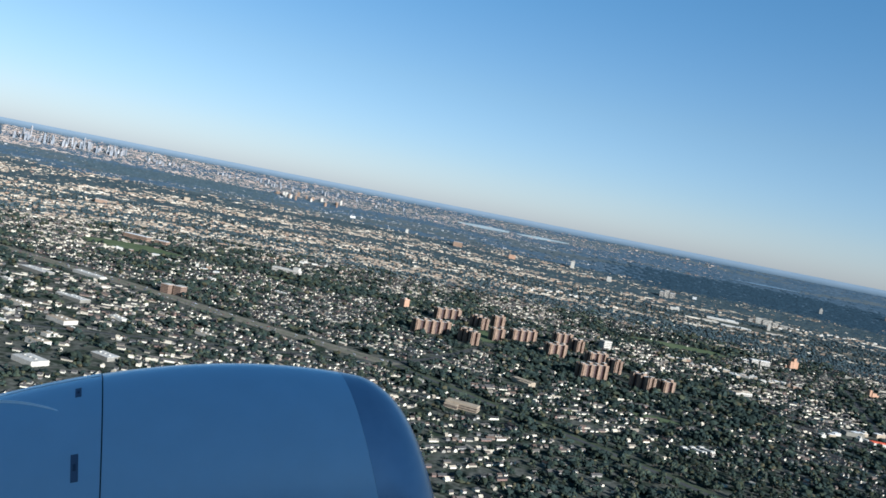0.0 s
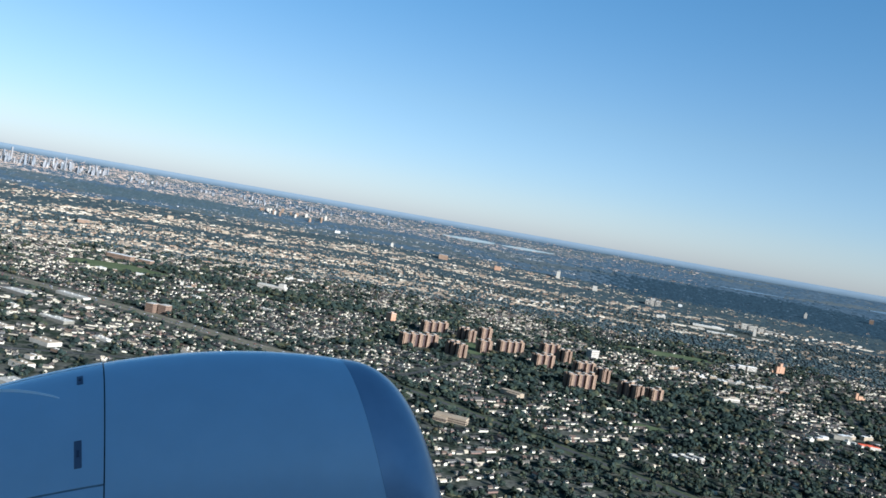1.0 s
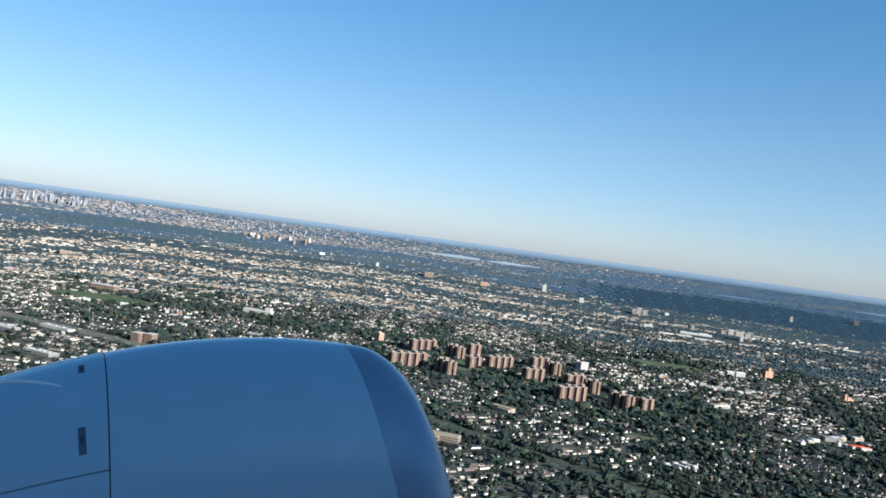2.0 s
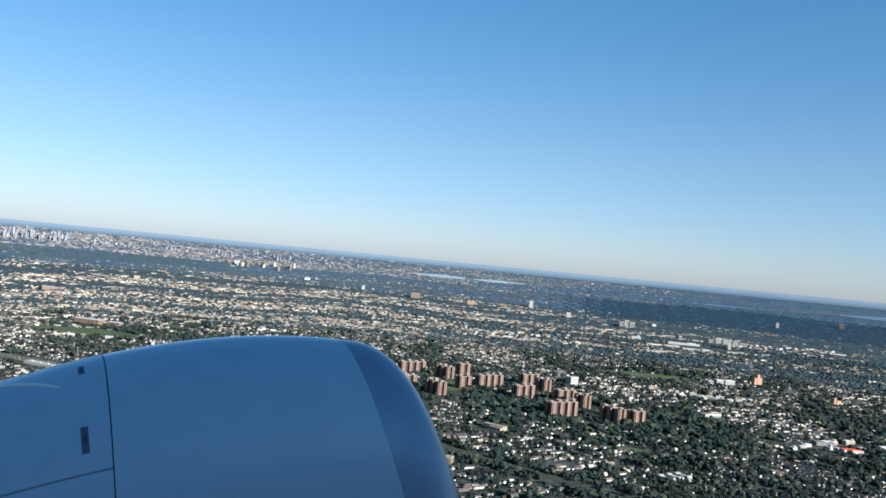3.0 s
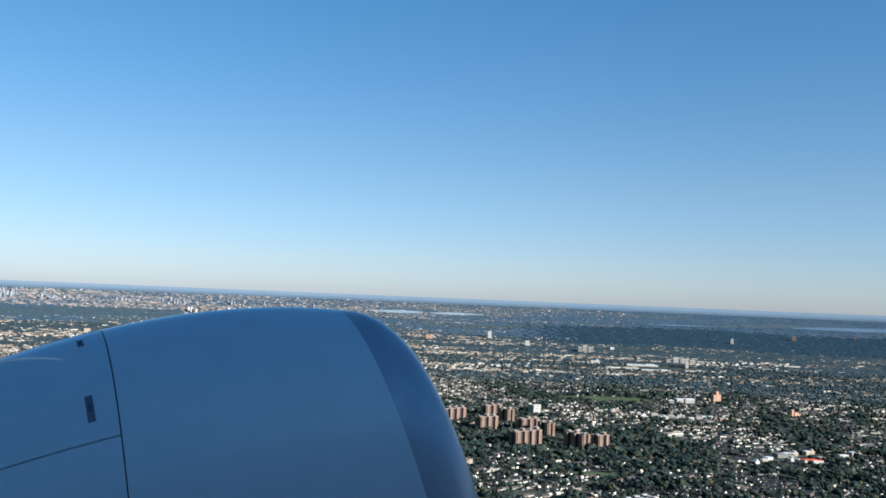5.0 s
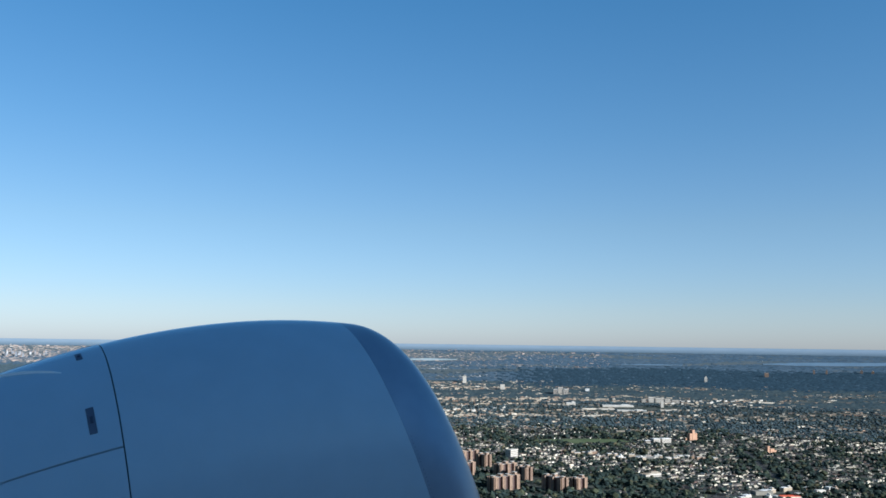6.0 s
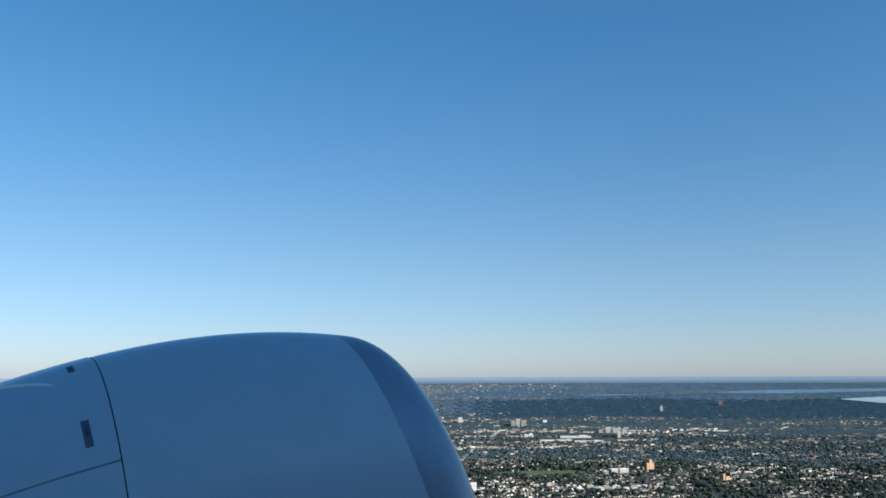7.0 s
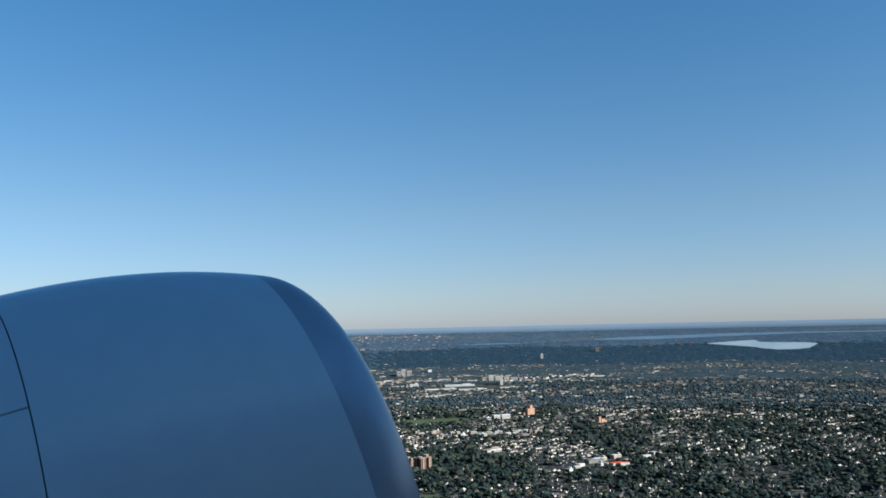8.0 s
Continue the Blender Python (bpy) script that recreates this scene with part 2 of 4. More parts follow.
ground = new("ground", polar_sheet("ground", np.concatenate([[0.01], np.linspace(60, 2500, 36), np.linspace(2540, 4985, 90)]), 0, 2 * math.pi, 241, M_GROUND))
tagged(ground, "dark green and grey suburban ground seen from the air", "ground", kind="structure")


def path_strip(name, pts, width, mat, lift, label, category="road", per=40):
    """A road or lawn strip along a line of plan points, laid on the land."""
    pts = np.array(pts, float)
    seg = np.hypot(*np.diff(pts, axis=0).T)
    t = np.concatenate([[0], np.cumsum(seg)])
    n = max(3, int(t[-1] / per))
    u = np.linspace(0, t[-1], n)
    x, y = np.interp(u, t, pts[:, 0]), np.interp(u, t, pts[:, 1])
    for _ in range(3):
        x[1:-1], y[1:-1] = (x[:-2] + 2 * x[1:-1] + x[2:]) / 4, (y[:-2] + 2 * y[1:-1] + y[2:]) / 4
    dx, dy = np.gradient(x), np.gradient(y)
    L = np.hypot(dx, dy)
    nx, ny = -dy / L, dx / L
    w = width / 2
    prof = [(-w, -0.6), (-w, lift), (w, lift), (w, -0.6)]
    v = []
    for o, h in prof:
        px, py = x + nx * o, y + ny * o
        v.append(np.stack([px, py, land_z(px, py) + h], -1))
    v = np.stack(v, 1).reshape(-1, 3)
    f = [(4 * i + k, 4 * i + k + 4, 4 * i + k + 5, 4 * i + k + 1) for i in range(n - 1) for k in range(3)]
    ob = new(name, tri_mesh(name, v, np.array(f), mat))
    return tagged(ob, label, category, kind="structure")


HIGHWAY = [(-1960, 2268), (-1036, 1820), (-700, 1687), (-378, 1526), (-119, 1421), (41, 1281), (168, 1173), (301, 1047), (462, 868), (700, 588)]
path_strip("road_highway", HIGHWAY[:5], 42, M_HIGHWAY, 0.6, "broad pale concrete expressway through the suburb")
path_strip("grass_verge", HIGHWAY[4:], 36, M_VERGE, 0.3, "olive mown grass verge along the parkway", "verge")
path_strip("road_parkway", HIGHWAY[4:], 11, M_ROAD, 0.5, "tree-lined asphalt parkway between lawns")

# ---------------------------------------------------------------- the engine
NAC_O = Vector((-0.2637, 4.0540, 278.6125))
NAC_YAW, NAC_PITCH = 0.4650, 0.1440
N_M, N_C, N_D, N_A, N_B, N_SEAM, N_FLAT = -0.2286, -0.1843, -0.0105, 0.2822, 0.3112, -1.0958, 0.5177
SEAM_TILT, LIP_S, LIP_TILT = 0.0340, 0.0060, -0.0802  # the seam and the lip's edge lean a little
NAC_R = 1.05
SCARF = 0.085  # the inlet leans forward at its foot
AX = Vector((math.cos(NAC_YAW) * math.cos(NAC_PITCH), math.sin(NAC_YAW) * math.cos(NAC_PITCH), math.sin(NAC_PITCH)))
UPV = (Vector((0, 0, 1)) - AX * AX.z).normalized()
SDV = AX.cross(UPV)


def nac_rad(s):
    if s < 0:
        return NAC_R + N_M * s + N_C * s * s + N_D * s ** 3
    u = min(s / N_A, 1.0)
    return NAC_R + N_M * s - N_B * (1 - math.sqrt(max(0.0, 1 - u * u * 0.999)))


def nac_pt(s, phi, out=0.0):
    r = nac_rad(s) + out
    s += SCARF * (1 - math.cos(phi)) * max(0.0, (s + 1.1) / 1.1) ** 1.6
    return NAC_O + AX * s + UPV * (r * math.cos(phi)) + SDV * (r * math.sin(phi) * N_FLAT)


M_COWL = surface("cowl_paint", [(0.3, (0.401, 0.487, 0.583)), (0.7, (0.423, 0.508, 0.605))], scale=1.2, metal=0.04, rough=0.45, grain=0.03, grain_scale=8, spec=0.3, coat=0.85)
M_LIP = surface("polished_lip_metal", [(0.3, (0.235, 0.285, 0.38)), (0.7, (0.265, 0.315, 0.41))], scale=2, rough=0.32, spec=0.4, metal=0.3, grain=0.06, grain_scale=8, coat=0.3)
M_GAP = surface("dark_gap", [(0.3, (0.016, 0.018, 0.024)), (0.7, (0.026, 0.03, 0.038))], scale=4)
M_LATCH = surface("dull_latch_metal", [(0.3, (0.105, 0.115, 0.165)), (0.7, (0.14, 0.15, 0.20))], scale=9, rough=0.5, metal=0.3, spec=0.4)

M_HANDLE = surface("dark_handle_metal", [(0.3, (0.045, 0.05, 0.085)), (0.7, (0.065, 0.07, 0.105))], scale=9, rough=0.5, spec=0.4)
# pale base colour that stands for sky sheen on the fin and hinge rim
M_SHEEN = surface("pale_sheen_paint", [(0.3, (0.84, 0.86, 0.87)), (0.7, (0.88, 0.89, 0.90))], scale=3, rough=0.35, grain=0.04, grain_scale=8, spec=0.5)


def seam_s(phi):
    return N_SEAM + SEAM_TILT * math.cos(phi)


def lip_s(phi):
    return LIP_S + LIP_TILT * math.cos(phi)


def nac_sheet(name, grid, mat, thick=0.02, out=0.0):
    """A cowl panel with thickness, over rows of (station, angle)."""
    n, m = len(grid), len(grid[0])
    v = [nac_pt(s, p, out) for row in grid for s, p in row] + [nac_pt(s, p, out - thick) for row in grid for s, p in row]
    f, k = [], n * m
    for i in range(n - 1):
        for j in range(m - 1):
            a = i * m + j
            f.append((a, a + 1, a + m + 1, a + m))
            f.append((a + k, a + m + k, a + m + 1 + k, a + 1 + k))
    for i in range(n - 1):
        for j in (0, m - 1):
            a = i * m + j
            f.append((a, a + m, a + m + k, a + k))
    for j in range(m - 1):
        for i in (0, n - 1):
            a = i * m + j
            f.append((a, a + 1, a + 1 + k, a + k))
    me = mesh_of(name, v, f, mat, True)
    bm = bmesh.new()
    bm.from_mesh(me)
    bmesh.ops.remove_doubles(bm, verts=bm.verts, dist=0.0002)
    bmesh.ops.recalc_face_normals(bm, faces=bm.faces)
    bm.to_mesh(me)
    bm.free()
    me.set_sharp_from_angle(angle=radians(40))
    return me


def band(start, end, n, phis):
    """Rows of (station, angle) from one edge to another; the edges are functions of the angle."""
    return [[(start(p) + (end(p) - start(p)) * k / (n - 1), p) for p in phis] for k in range(n)]


engine = tagged(new("jet_engine"), "blue-grey painted jet engine nacelle with polished inlet lip", "jet engine")
engine.location = NAC_O
bpy.context.view_layer.update()


def epart(name, me, label="", parent=None):
    ob = part(name, me, parent or engine, label)
    if parent is None:
        ob.matrix_parent_inverse = Matrix.Translation(-NAC_O)
    return ob


full = np.linspace(-math.pi, math.pi, 161)
PHI_C = 0.8140
gap = 0.0024
inlet = epart("inlet_cowl", nac_sheet("inlet_cowl", band(lambda p: seam_s(p) + gap, lambda p: lip_s(p) - 0.0004, 40, full), M_COWL), "smooth blue-grey painted inlet cowl")
lip_rows = [[(lip_s(p) + 0.0004 + (N_A - lip_s(p) - 0.0004) * math.sin(u), p) for p in full] for u in np.linspace(0, math.pi / 2, 30)]
epart("inlet_lip", nac_sheet("inlet_lip", lip_rows, M_LIP), "polished bare metal inlet lip")
HINGE = -0.005
# the bright rim of the cowl is put into this panel's pale colour
epart("top_panel", nac_sheet("top_panel", band(lambda p: -3.0, lambda p: seam_s(p) - gap, 34, np.linspace(-1.6, HINGE - 0.008, 60)), M_SHEEN, 0.02, 0.002), "narrow panel along the hinge line, painted pale as a rim highlight")
upper = epart("fan_cowl", nac_sheet("fan_cowl", band(lambda p: -3.0, lambda p: seam_s(p) - gap, 34, np.linspace(HINGE + 0.008, PHI_C - 0.004, 60)), M_COWL), "upper blue-grey painted fan cowl panel")
epart("fan_cowl", nac_sheet("fan_cowl", band(lambda p: -3.0, lambda p: seam_s(p) - gap, 34, np.linspace(PHI_C + 0.004, 2 * math.pi - 1.62, 90)), M_COWL), "lower blue-grey painted fan cowl panel")
epart("inner_shell", nac_sheet("inner_shell", band(lambda p: -3.0, lambda p: 0.1, 30, full), M_GAP, 0.01, -0.03))


def latch(s0, s1, p0, p1, lean=0.0):
    """A flush latch: a dark plate with a raised handle on it."""
    rows = [[(s0 + (s1 - s0) * i / 2 + lean * (p - p0), p) for p in np.linspace(p0, p1, 6)] for i in range(3)]
    ob = epart("latch", nac_sheet("latch", rows, M_LATCH, 0.006, 0.002), "dark flush metal latch")
    ds, dp = (s1 - s0) * 0.3, (p1 - p0) * 0.38
    rows = [[(s, p) for p in np.linspace(p0 + dp, p1 - dp, 4)] for s in np.linspace(s0 + ds, s1 - ds, 3)]
    h = epart("handle", nac_sheet("handle", rows, M_HANDLE, 0.004, 0.005), "", ob)


latch(-1.172, -1.146, 0.605, 0.73)
latch(-1.160, -1.138, 0.15, 0.24)


def chine():
    """The strake: a thin fin along the cowl that ends in a rounded nose."""
    n = 26
    v = []
    for k in range(n):
        s = -1.85 + 0.63 * k / (n - 1)
        h = 0.010 * math.sqrt(max(0.0, 1 - (k / (n - 1)) ** 3)) + 0.002
        for dp, o in ((-0.007, -0.01), (-0.003, h), (0.001, h), (0.006, -0.004)):
            v.append(nac_pt(s, 0.325 + 1.05 * (s + 1.22) + dp, o))
    f = [(4 * k + j, 4 * k + (j + 1) % 4, 4 * k + 4 + (j + 1) % 4, 4 * k + 4 + j) for k in range(n - 1) for j in range(4)]
    f += [(0, 1, 2, 3), tuple(4 * (n - 1) + j for j in range(4))]
    epart("chine", mesh_of("chine", v, f, M_SHEEN), "pale fin along the cowl")


chine()
riv = bmesh.new()
for k in range(26):
    p = 0.98 + k * 0.016
    m = Matrix.Translation(nac_pt(lip_s(p) + 0.012, p, 0.0005))
    bmesh.ops.create_icosphere(riv, subdivisions=1, radius=0.002, matrix=m)
rm = bpy.data.meshes.new("rivets")
riv.to_mesh(rm)
riv.free()
rm.materials.append(M_LATCH)
epart("rivet_row", rm, "row of small flush rivets")

# ---------------------------------------------------------------- the aircraft's side behind the camera
def fuselage():
    rad, n = 2.6, 64
    c0 = NAC_O + SDV * (4.09 + rad) + UPV * 0.99
    v, f = [], []
    for k in range(41):
        for j in range(n):
            a = 2 * math.pi * j / n
            v.append(c0 + AX * (k - 20) + SDV * (rad * math.cos(a)) + UPV * (rad * math.sin(a)))
    for k in range(40):
        for j in range(n):
            f.append((k * n + j, k * n + (j + 1) % n, (k + 1) * n + (j + 1) % n, (k + 1) * n + j))
    f += [tuple(range(n)), tuple(40 * n + j for j in range(n))]
    ob = new("wall_fuselage", mesh_of("wall_fuselage", v, f, surface("fuselage_paint", [(0.3, (0.7, 0.7, 0.7)), (0.7, (0.76, 0.76, 0.76))], scale=0.5, rough=0.35, spec=0.4), True))
    tagged(ob, "plain white painted side of the airliner", "aircraft fuselage", kind="structure")


fuselage()

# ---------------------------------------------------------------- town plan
# distant trees and woods: blue haze is tinted into their base colours
M_FARTREE = surface("hazy_foliage", [(0.3, (0.042, 0.058, 0.063)), (0.5, (0.054, 0.071, 0.074)), (0.7, (0.068, 0.082, 0.078))], source="noise", scale=0.02, grain=0.4, grain_scale=0.1)
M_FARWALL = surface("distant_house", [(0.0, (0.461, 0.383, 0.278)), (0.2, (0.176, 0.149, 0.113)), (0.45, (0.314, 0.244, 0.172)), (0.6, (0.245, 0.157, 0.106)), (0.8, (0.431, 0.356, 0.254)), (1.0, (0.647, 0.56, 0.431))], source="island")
# woods farther out, with haze blue in the base colour as well
M_WOODTREE = surface("hazy_horizon_foliage", [(0.3, (0.058, 0.088, 0.116)), (0.7, (0.080, 0.108, 0.132))], source="noise", scale=0.008, grain=0.3, grain_scale=0.06)
M_BELT = surface("hazy_dark_woodland", [(0.0, (0.027, 0.046, 0.062)), (0.6, (0.034, 0.055, 0.071)), (1.0, (0.042, 0.063, 0.076))], source="noise", scale=0.02, grain=0.4, grain_scale=0.09)
M_WESTWOOD = surface("hazy_park_woodland", [(0.3, (0.060, 0.084, 0.094)), (0.7, (0.078, 0.102, 0.107))], scale=0.02, grain=0.35, grain_scale=0.09)
# house colours greyed and flattened to carry the haze near the horizon
M_DIMWALL = surface("hazed_horizon_house", [(0.0, (0.26, 0.25, 0.235)), (0.4, (0.15, 0.155, 0.155)), (0.7, (0.22, 0.205, 0.19)), (0.85, (0.33, 0.31, 0.285)), (1.0, (0.60, 0.57, 0.53))], source="island")
# horizon strip: haze painted as a pale blue base colour, palest at the rim
M_FARLAND = surface("hazy_distant_land", [(0.3, (0.098, 0.132, 0.158)), (0.7, (0.112, 0.146, 0.168))], scale=0.003, grain=0.1, grain_scale=0.03)
far_haze(M_FARLAND, [(0.35, (0.20, 0.25, 0.29)), (0.65, (0.22, 0.265, 0.30))], 4820, 4920)
rng = np.random.default_rng(7)
GRID = math.atan2(-0.6, 0.8)
ESTATE = radians(38)


def spot(bearing, dip):
    """The plan point on a bearing (degrees, clockwise from ahead) that is seen that many degrees below the horizon."""
    e, e0 = math.tan(radians(dip)), EYE_H / FLAT
    r = EYE_H / e if e > e0 else FLAT + (RIM - FLAT) * (1 - (e / e0) ** (1 / STEEP))
    return r * math.sin(radians(bearing)), r * math.cos(radians(bearing))


def land_at(x, y):
    return float(land_z(np.array(float(x)), np.array(float(y))))


# bearing, dip, turned, bays, storeys
TOWERS = [(*spot(b, d), turned, bays, st) for b, d, turned, bays, st in (
    (-2.9, 8.55, 0, 5, 12), (-2.0, 7.5, 0, 4, 12), (-0.3, 8.7, 1, 3, 12), (1.5, 8.2, 0, 2, 12), (0.2, 7.6, 1, 3, 12), (1.4, 7.3, 0, 2, 12),
    (3.2, 7.85, 0, 4, 11), (5.5, 8.4, 0, 3, 12), (5.8, 7.5, 0, 3, 11), (6.8, 7.8, 1, 2, 12),
    (8.1, 9.25, 0, 4, 12), (8.2, 8.4, 0, 3, 12), (9.4, 8.6, 1, 2, 12), (11.4, 9.2, 1, 3, 12), (12.9, 9.0, 0, 2, 9))]
LAWNS = [(595, 2554, 168, 59), (-965, 2300, 150, 80), (-539, 2257, 56, 22), (322, 1428, 42, 17), (28, 1960, 42, 84)]
CLEAR = [(101, 1487, 45), (4, 1215, 42), (771, 1616, 42), (943, 2589, 45), (825, 2525, 56), (332, 2191, 28), (-188, 2167, 28), (-616, 1673, 34), (-559, 2415, 38), (-512, 987, 46), (-476, 1085, 42), (-853, 1596, 50), (-784, 1680, 50), (-672, 1414, 42), (-602, 1232, 42), (-1035, 2492, 50), (-420, 1344, 29), (672, 2184, 67), (*spot(24.6, 6.3), 36), (*spot(17.4, 8.1), 40), (*spot(15.6, 12.3), 34)]
AVENUES = [[(-980, 980), (-119, 1431), (-28, 1652), (168, 2268)], [(462, 2296), (672, 2184), (896, 2072), (1260, 1932)], [(-784, 1806), (-672, 2184), (-530, 2790)], [(420, 2657), (972, 2847), (1521, 2737)], [spot(23.2, 6.3), spot(24.6, 7.6), spot(26.8, 9.4)]]
# rows of stores along the high streets
STORE_ROWS = [([spot(12.4, 6.85), spot(15.8, 7.05), spot(21.5, 6.85)], 26), ([spot(18.3, 3.55), spot(21.0, 3.4), spot(24.5, 3.3)], 20), ([spot(22.8, 9.4), spot(25.2, 8.6), spot(28.4, 8.2)], 14),
              ([spot(-15.0, 5.75), spot(-12.0, 5.6), spot(-9.2, 5.8)], 12), ([spot(0.5, 4.7), spot(4.0, 4.4), spot(8.5, 4.2)], 22), ([spot(-24.0, 6.6), spot(-20.0, 6.9), spot(-17.0, 7.2)], 12)]


def line_dist(x, y, pts):
    d = np.full(x.shape, 1e9)
    for (x0, y0), (x1, y1) in zip(pts[:-1], pts[1:]):
        L2 = (x1 - x0) ** 2 + (y1 - y0) ** 2
        t = np.clip(((x - x0) * (x1 - x0) + (y - y0) * (y1 - y0)) / L2, 0, 1)
        d = np.minimum(d, np.hypot(x - x0 - t * (x1 - x0), y - y0 - t * (y1 - y0)))
    return d


def wave(x, y, size, seed):
    """Smooth patches in -1..1, of that size in metres."""
    r = np.random.default_rng(seed)
    out = 0
    for k in range(7):
        a, p, w = r.uniform(0, 2 * math.pi), r.uniform(0, 2 * math.pi), r.uniform(0.6, 1.6) / size * 2
        out = out + np.sin((x * math.cos(a) + y * math.sin(a)) * w * math.pi + p)
    return out / 3.2


def open_ground(x, y, road, tower, spare):
    ok = (line_dist(x, y, HIGHWAY[:5]) > road * 1.25) & (line_dist(x, y, HIGHWAY[4:]) > road * 0.75)
    for a in AVENUES:
        ok &= line_dist(x, y, a) > road * 0.45
    for a, _ in STORE_ROWS:
        ok &= line_dist(x, y, a) > road * 0.5
    for tx, ty, *_ in TOWERS:
        ok &= np.hypot(x - tx, y - ty) > tower
    for lx, ly, a, b in LAWNS:
        ok &= ((x - lx) / a) ** 2 + ((y - ly) / b) ** 2 > 1
    for cx, cy, rad in CLEAR:
        ok &= np.hypot(x - cx, y - cy) > rad * spare
    return ok


def in_view(x, y):
    az = np.degrees(np.arctan2(x, y))
    return (az > -40) & (az < 50)


# wooded ground: round the towers, along the road, and a few parks
def woodiness(x, y):
    w = 0.42 * wave(x, y, 460, 3) + 0.45 * wave(x, y, 120, 5) + 0.45 * wave(x, y, 52, 11)
    w += 0.9 * np.exp(-((x - 462) ** 2 + (y - 1806) ** 2) / 150.0 ** 2)
    w += 0.9 * np.exp(-(line_dist(x, y, [(-42, 1988), (84, 1890), (182, 1778), (350, 1568)]) / 95.0) ** 2)
    w += 0.8 * np.exp(-(line_dist(x, y, [(420, 2561), (782, 2654)]) / 95.0) ** 2)
    w += 1.5 * np.exp(-(line_dist(x, y, [(-896, 2436), (-462, 2296), (-60, 2330)]) / 75.0) ** 2)
    w += 0.3 * np.exp(-((x - 520) ** 2 + (y - 1230) ** 2) / 260.0 ** 2)
    w += 0.9 * np.exp(-((line_dist(x, y, HIGHWAY[4:]) - 26) / 26.0) ** 2)
    w += 1.1 * np.exp(-(line_dist(x, y, AVENUES[-1]) / 26.0) ** 2)
    return w


def commercial(x, y):
    """The low commercial quarter on the near side of the expressway."""
    return np.exp(-(line_dist(x, y, [(-1050, 1600), (-720, 1420), (-540, 1050)]) / 150.0) ** 4)


def leafy(x, y):
    """The leafier quarters: close under the aircraft to the east, and the far east side."""
    az, r = np.degrees(np.arctan2(x, y)), np.hypot(x, y)
    return np.clip(np.clip((az + 6) / 14, 0, 1) * np.clip((1330 - r) / 120, 0, 1) + 0.8 * np.clip((az - 26) / 6, 0, 1), 0, 1)


def grove(x, y):
    """The old wooded streets nearest to the aircraft on the east side."""
    az, r = np.degrees(np.arctan2(x, y)), np.hypot(x, y)
    return np.clip((az - 9) / 7, 0, 1) * np.clip((1330 - r) / 90, 0, 1)


DISTRICTS = [(-840, 1260, 0.15), (-420, 2100, -0.5), (-1253, 2645, 0.3), (140, 1190, 0.66), (462, 1232, -0.9), (840, 1470, 0.85), (490, 2100, 0.62), (980, 2100, -0.3), (0, 2590, 0.2), (1260, 1680, 0.5), (697, 2788, -0.8), (1535, 2372, 0.1), (-210, 1610, -0.5), (-139, 2923, -0.35), (330, 1480, 0.66), (620, 1650, -0.6), (760, 1880, 0.3)]


def rows_of_houses(pitch_u, pitch_v, angle):
    """Rows of house plots along streets, two rows back to back, with cross streets."""
    c, s = math.cos(angle), math.sin(angle)
    uu, vv = np.meshgrid(np.arange(-4000, 4000, pitch_u), np.arange(-4000, 4000, pitch_v))
    side = np.where((np.arange(uu.shape[0]) % 2)[:, None] == 0, 1.0, -1.0)
    vv = vv + side * pitch_v * 0.17 + rng.normal(size=uu.shape) * 1.7 + 3.5 * np.sin(uu / 31.0 + vv / 17.0)
    uu = uu + rng.normal(size=uu.shape) * 1.4
    keep = np.abs((uu % 170) - 85) < 79
    return (uu * c - vv * s)[keep], (uu * s + vv * c)[keep]


seeds = np.array([d[:2] for d in DISTRICTS], float)
hx, hy, ha = [], [], []
for k, (dx, dy, ang) in enumerate(DISTRICTS):
    x, y = rows_of_houses(8.6, 21.5, ang)
    near = np.argmin((x[:, None] - seeds[None, :, 0]) ** 2 + (y[:, None] - seeds[None, :, 1]) ** 2, axis=1)
    keep = (near == k) & in_view(x, y) & (np.hypot(x, y) < 3040) & (np.hypot(x, y) > 640)
    hx.append(x[keep])
    hy.append(y[keep])
    ha.append(np.full(keep.sum(), ang))
hx, hy, ha = np.concatenate(hx), np.concatenate(hy), np.concatenate(ha)
keep = open_ground(hx, hy, 34, 66, 1.0) & (rng.random(len(hx)) < np.clip(np.where(hx < -250, 0.97, 0.86) - 0.92 * np.clip(woodiness(hx, hy), 0, 1), 0.03, 1) * (1 - 0.45 * leafy(hx, hy)) * (1 - 0.55 * grove(hx, hy)) * (1 - 0.55 * commercial(hx, hy)))
hx, hy, ha = hx[keep], hy[keep], ha[keep]
order = np.argsort(np.hypot(hx - 336, hy - 1092))
hx, hy, ha = hx[order], hy[order], ha[order]
hyaw = ha + np.where(rng.random(len(hx)) < 0.75, 0, math.pi / 2) + rng.normal(size=len(hx)) * 0.06
hsize = np.stack([np.where(rng.random(len(hx)) < 0.32, rng.uniform(9, 19, len(hx)), rng.uniform(5, 7.6, len(hx))), rng.uniform(4.4, 5.8, len(hx)), rng.uniform(3.8, 5.4, len(hx))], -1)
hsize *= np.interp(np.hypot(hx, hy), [1000, 1700], [0.86, 1.0])[:, None]
hpos = np.stack([hx, hy, land_z(hx, hy) - 0.15], -1)
NEAR = 300
wall_me = tri_mesh("wall", WALL_V, WALL_F, M_HWALL)
roof_me = tri_mesh("roof", ROOF_V, ROOF_F, M_HROOF)
chim_me = boxes_mesh("chimney", [(-0.3, -0.05, 0.7, -0.22, 0.05, 1.1)], M_BRICK)
